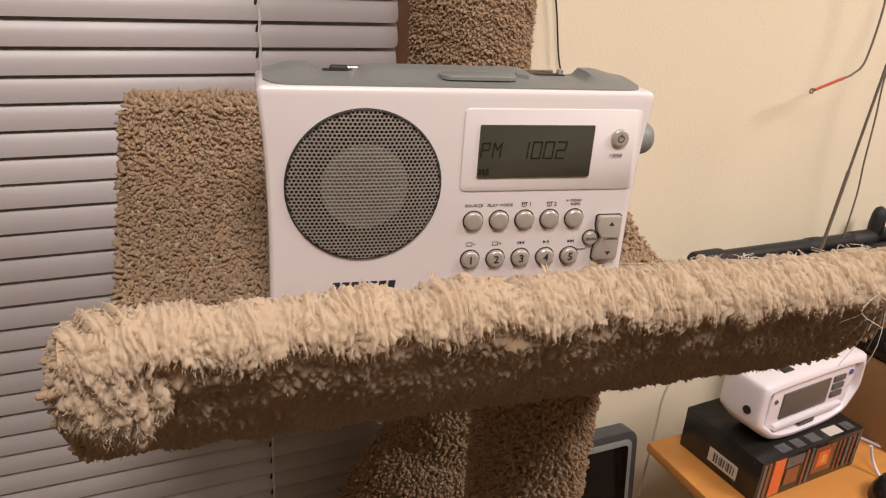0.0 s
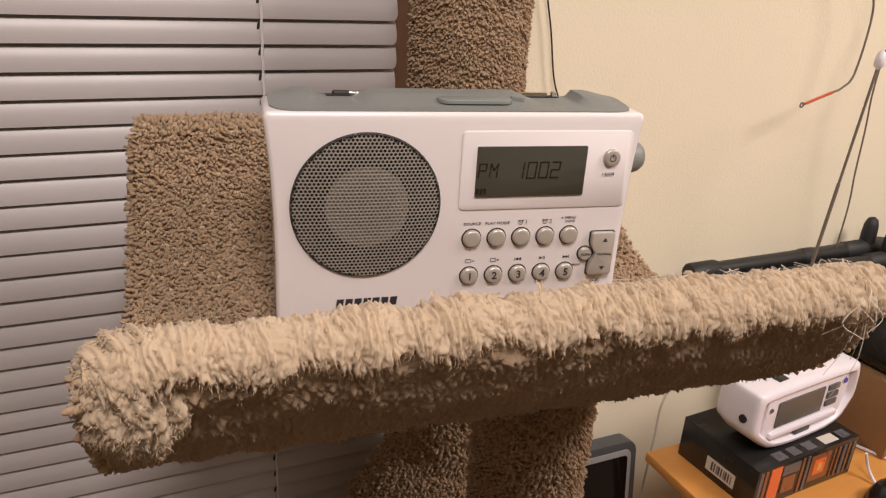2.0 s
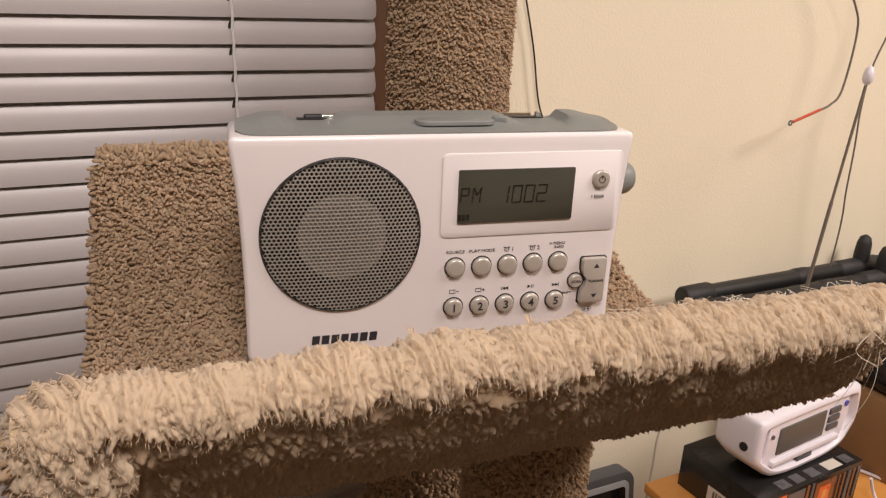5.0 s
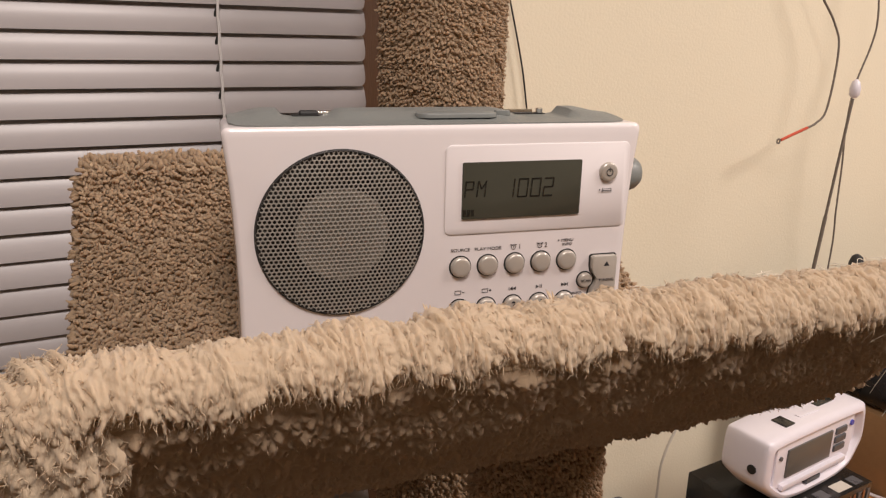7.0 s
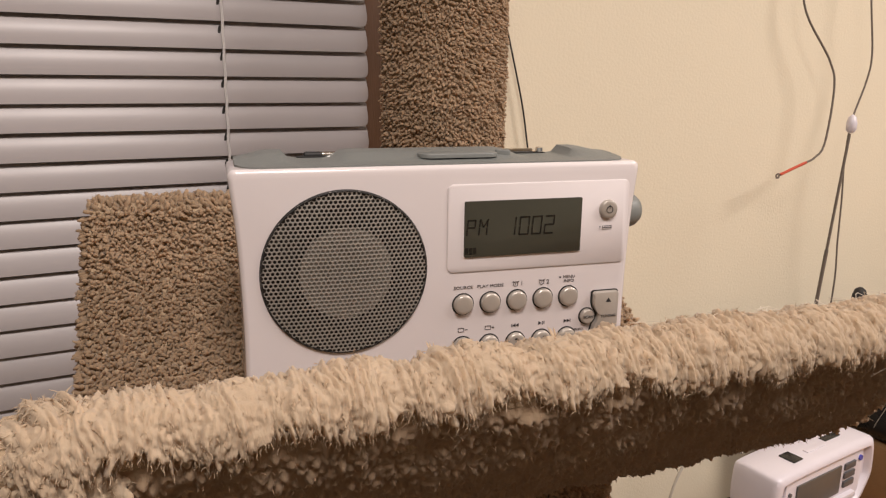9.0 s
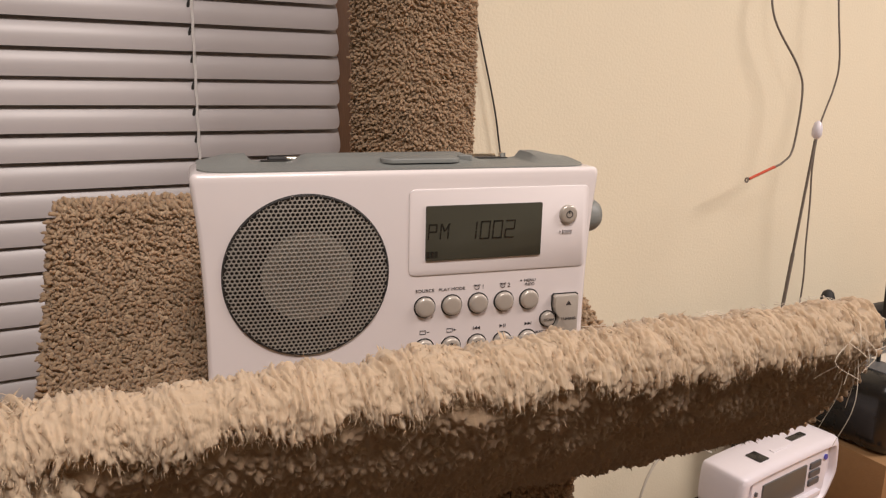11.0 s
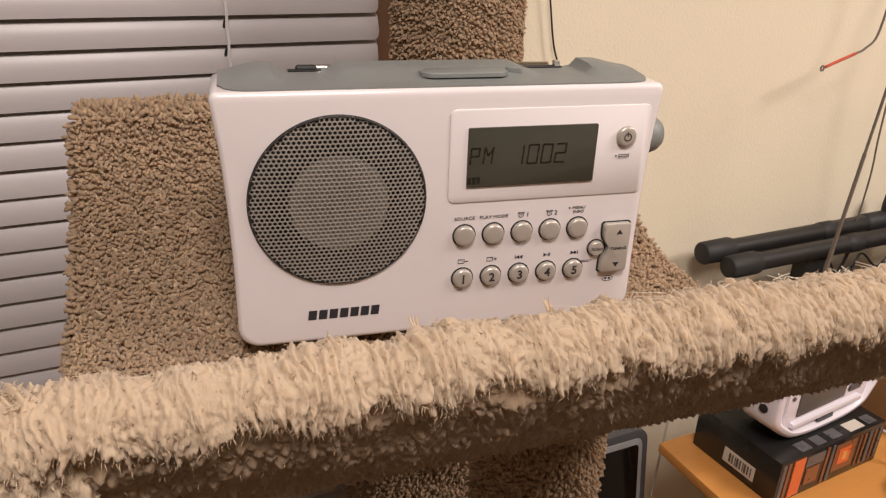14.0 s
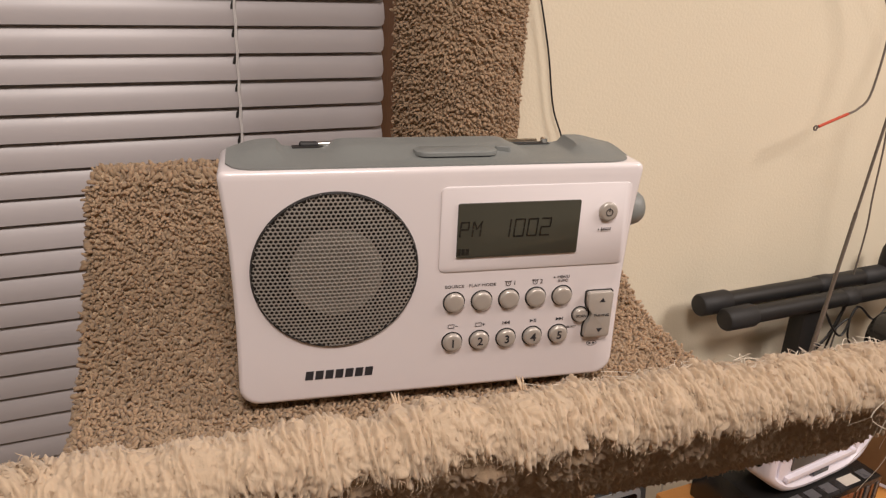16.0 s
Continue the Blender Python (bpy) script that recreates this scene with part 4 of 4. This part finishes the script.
build_stand()
for k, pts in enumerate(([(0.79, 0.335, 1.02), (0.84, 0.32, 0.95), (0.88, 0.33, 0.99), (0.93, 0.33, 0.96), (0.98, 0.34, 0.99)], [(0.80, 0.34, 0.90), (0.86, 0.33, 0.97), (0.89, 0.34, 0.93), (0.92, 0.34, 0.88), (0.93, 0.34, 0.80)],
                         [(0.77, 0.337, 0.93), (0.82, 0.33, 0.94), (0.86, 0.335, 1.00), (0.84, 0.34, 0.90), (0.86, 0.34, 0.80)])):
    cable("tangled_cable", pts, 0.0018, DARK_WIRE, "dark cable tangled under the stand")


# ---- table and what stands on it ----
TZ = 0.778
table = thing("side_table", pose(0, 0, 0), "orange-brown wooden side table against the wall", "table")
part("tabletop", box(0.480, 1.30, -0.25, 0.280, TZ - 0.016, TZ, 0.003), ORANGE_WOOD, table)
for x in (0.62, 1.24):
    for y in (-0.21, 0.24):
        part("leg", box(x - 0.02, x + 0.02, y - 0.02, y + 0.02, 0, TZ - 0.016, 0.002), ORANGE_WOOD, table)


def build_box():
    b = thing("product_box", pose(0.632, 0.198, TZ, 0, 0, 3.5), "glossy black product box with orange pictures on its side", "box")
    w, d, h = 0.104, 0.069, 0.066
    part("carton", box(-w, w, -d, d, 0, h, 0.0015), GLOSS_BLACK, b)
    part("barcode_label", box(-w - 0.0006, -w + 0.0005, -0.035, 0.016, 0.012, 0.034), LABEL, b, "pale printed label")
    for k in range(9):
        part("barcode_bar", box(-w - 0.0010, -w, -0.030 + 0.0042 * k, -0.0285 + 0.0042 * k + 0.0008 * (k % 3), 0.016, 0.030), INK, b, smooth=False)
    front = [(-0.100, -0.094, 0.004, 0.062, PRINT_GREY), (-0.091, -0.086, 0.004, 0.062, PRINT_BROWN), (-0.080, -0.071, 0.004, 0.062, PRINT_RED), (-0.070, -0.058, 0.004, 0.062, PRINT_RED),
             (-0.055, -0.020, 0.044, 0.060, PRINT_GREY), (-0.052, -0.026, 0.014, 0.040, PRINT_BROWN), (-0.046, -0.032, 0.020, 0.034, PRINT_GOLD), (-0.016, -0.011, 0.004, 0.062, PRINT_BROWN),
             (-0.006, -0.001, 0.004, 0.062, PRINT_GREY), (0.004, 0.046, 0.014, 0.058, PRINT_BROWN), (0.012, 0.036, 0.024, 0.050, PRINT_RED), (0.020, 0.029, 0.030, 0.043, PRINT_GOLD),
             (0.053, 0.056, 0.008, 0.058, PRINT_BROWN), (0.062, 0.066, 0.008, 0.058, PRINT_BROWN), (0.072, 0.078, 0.008, 0.058, PRINT_GREY), (0.084, 0.088, 0.008, 0.058, PRINT_BROWN), (0.094, 0.098, 0.008, 0.058, PRINT_GREY)]
    for k, (x0, x1, z0, z1, mat) in enumerate(front):
        part("print_and_glint", box(x0, x1, -d - 0.0004 - 0.0003 * (k % 3 + 1), -d + 0.001, z0, z1), mat, b, smooth=False)
    # Box top: grey pieces are print, the pale LABEL piece paints a glossy reflection.
    for x0, x1, mat in ((-0.060, -0.040, PRINT_GREY), (-0.030, -0.012, PRINT_GREY), (0.000, 0.020, PRINT_GREY), (0.036, 0.066, LABEL), (0.074, 0.092, PRINT_GREY)):
        part("print_and_glint", box(x0, x1, -d + 0.006, -d + 0.022, h - 0.001, h + 0.0005), mat, b, smooth=False)


def build_clock():
    z0 = TZ + 0.066
    c = thing("clock_radio", pose(0.640, 0.156, z0, 0, 0, 6.0), "white plastic clock radio with angled lower corners on a box", "radio")
    shape = [(-0.062, 0.0), (0.086, 0.0), (0.112, 0.040), (0.116, 0.056), (0.112, 0.098), (0.104, 0.106), (-0.106, 0.106), (-0.114, 0.098), (-0.116, 0.050), (-0.110, 0.036)]

    for _ in range(3):
        shape = [q for p, o in zip(shape, shape[1:] + shape[:1]) for q in ((0.78 * p[0] + 0.22 * o[0], 0.78 * p[1] + 0.22 * o[1]), (0.22 * p[0] + 0.78 * o[0], 0.22 * p[1] + 0.78 * o[1]))]

    def ring(y, inset, lift=0.0):
        return [(x * (1 - inset / 0.11), y, 0.053 + (z - 0.053) * (1 - inset / 0.055) + lift) for x, z in shape]
    body = loft([ring(0.008, 0.020), ring(0.007, 0.0145), ring(0.001, 0.0125), ring(-0.001, 0.0105), ring(-0.0005, 0.006), ring(0.003, 0.0015), ring(0.009, 0.0), ring(0.048, 0.0), ring(0.066, 0.006), ring(0.072, 0.02)])
    part("case", body, WHITE_PLASTIC, c)
    face = part("face_panel", box(-0.086, 0.090, 0.0045, 0.009, 0.020, 0.090, 0.002), WHITE_PLASTIC, c)
    part("display", box(-0.064, 0.036, 0.0022, 0.008, 0.040, 0.080, 0.001), CLOCK_LCD, face, "dark grey display")
    for k in range(3):
        part("side_button", box(0.045, 0.070, 0.0018, 0.008, 0.070 - 0.013 * k, 0.079 - 0.013 * k, 0.001), BEZEL, face, "grey side button")
    part("shelf_lip", box(-0.074, 0.072, -0.002, 0.008, 0.026, 0.034, 0.002), WHITE_PLASTIC, face)
    part("badge", box(-0.012, 0.018, 0.0010, 0.008, 0.0150, 0.0210), BEZEL, face)
    part("indicator", moved(lathe([(0.0004, -0.0006), (0.004, -0.0005), (0.004, 0.003)], "y", 16), Matrix.Translation((0.083, 0.003, 0.078))), BLUE, face, "small blue mark")
    part("indicator", moved(lathe([(0.0004, -0.0006), (0.003, -0.0005), (0.003, 0.003)], "y", 16), Matrix.Translation((-0.078, 0.003, 0.072))), PRINT_GREY, face)
    part("jack_hole", moved(lathe([(0.0004, -0.1172), (0.006, -0.117), (0.006, -0.112)], "x", 18), Matrix.Translation((0, 0.018, 0.062))), DARK, c, "dark side socket")
    part("top_button", box(-0.060, -0.040, 0.014, 0.036, 0.105, 0.1075, 0.001), GLOSS_BLACK, c, "black top key")
    part("top_button", box(0.030, 0.066, 0.026, 0.036, 0.105, 0.1072, 0.001), GLOSS_BLACK, c)
    part("top_bar", box(-0.020, 0.024, 0.020, 0.028, 0.105, 0.1074, 0.001), WHITE_PLASTIC, c)
    # telescopic aerial from the back
    foot, head = Vector((0.012, 0.066, 0.095)), Vector((0.0513, 0.061, 0.524))
    for k, (a, b, r) in enumerate(((0.0, 0.32, 0.0030), (0.32, 0.62, 0.0024), (0.62, 0.97, 0.0018))):
        part("aerial", tube([foot.lerp(head, a), foot.lerp(head, b)], r, 10), GREY_WIRE, c, "thin telescopic aerial section")
    part("aerial_tip", moved(lathe([(0.003, -0.012), (0.0062, -0.008), (0.0066, 0.0), (0.0045, 0.008), (0.001, 0.011)], "z", 14), Matrix.Translation(head)), WHITE_PLASTIC, c, "white plastic aerial tip")


build_box()
build_clock()


def build_black_radio():
    crate = tagged(part("cardboard_box", box(0.816, 1.12, 0.137, 0.30, TZ, 0.900, 0.002), CARDBOARD), "plain brown cardboard box on the table", "box")
    r = thing("black_radio", pose(0.945, 0.215, 0.900, 0, 0, 4), "glossy black portable radio with aerial on a cardboard box", "radio")
    shape = rounded(-0.13, 0.13, 0.0, 0.118, 0.03)
    part("case", loft([[(x * k, y, 0.059 + (z - 0.059) * k) for x, z in shape] for y, k in ((-0.06, 0.88), (-0.052, 0.97), (-0.04, 1.0), (0.05, 1.0), (0.06, 0.93))]), GLOSS_BLACK, r)
    part("face_panel", slab(rounded(-0.09, 0.09, 0.022, 0.096, 0.015), -0.064, -0.055, 0.002), BEZEL, r, "dark grey face panel")
    part("top_plate", box(-0.10, 0.06, -0.03, 0.03, 0.116, 0.1205, 0.002), BEZEL, r)
    part("badge", box(-0.06, -0.02, -0.015, 0.012, 0.1205, 0.1215), LABEL, r, "pale mark on the top")
    part("aerial", tube([Vector((-0.062, 0.0, 0.118)), Vector((-0.085, 0.0, 0.48))], 0.003, 10), BLACK, r)


build_black_radio()
puck = thing("desk_charger", pose(0.735, 0.045, TZ), "small rounded black device with a pale button on the table", "device")
part("body", moved(lathe([(0.001, 0.040), (0.022, 0.038), (0.040, 0.028), (0.047, 0.012), (0.048, 0.0)], "z", 36), Matrix.Identity(4)), GLOSS_BLACK, puck)
part("button", moved(lathe([(0.001, 0.0032), (0.011, 0.003), (0.0125, 0.0)], "z", 24), pose(0.012, 0.012, 0.0355, -14, 14)), LABEL, puck, "pale round button")
cable("white_cable", [(0.745, 0.205, TZ + 0.003), (0.79, 0.20, TZ + 0.003), (0.83, 0.12, TZ + 0.003), (0.90, -0.05, TZ + 0.003)], 0.0025, WHITE_PLASTIC, "white cable lying on the table")
cable("white_cable", [(0.742, 0.12, TZ + 0.045), (0.75, 0.115, TZ + 0.02), (0.752, 0.10, TZ + 0.004), (0.75, 0.08, TZ + 0.003)], 0.0022, WHITE_PLASTIC, "white cable bending down from the box")
cable("pale_cable", [(0.62, 0.275, 0.90), (0.585, 0.30, 0.915), (0.548, 0.31, 0.885), (0.528, 0.315, 0.83), (0.53, 0.32, 0.76), (0.535, 0.33, 0.62)], 0.0018, LABEL, "pale cable looping behind the table")


# ---- dark panel standing on the floor by the wall ----
def build_panel():
    p = thing("flat_screen", pose(0.430, 0.27, 0.0, -8), "black flat screen with grey rounded frame leaning upright", "screen")
    h, w = 0.728, 0.115
    part("frame", slab(rounded(-w, w, 0.0, h, 0.02), 0.0, 0.03, 0.003), BEZEL, p)
    part("inner_bezel", slab(rounded(-w + 0.012, w - 0.012, 0.02, h - 0.014, 0.012), -0.002, 0.002, 0.001), PALE_BEZEL, p, "pale inner bezel")
    part("screen", slab(rounded(-w + 0.020, w - 0.020, 0.03, h - 0.024, 0.006), -0.003, 0.001, 0.0005), SCREEN, p, "black glossy screen", smooth=False)


build_panel()

# ---- housings for the two unseen lamps that light the room, shape made up ----
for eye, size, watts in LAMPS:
    lamp = thing("unseen_ceiling_lamp", pose(eye[0], eye[1], ZC), "round white ceiling lamp housing, assumed and out of view", "lamp", "ceiling lamps")
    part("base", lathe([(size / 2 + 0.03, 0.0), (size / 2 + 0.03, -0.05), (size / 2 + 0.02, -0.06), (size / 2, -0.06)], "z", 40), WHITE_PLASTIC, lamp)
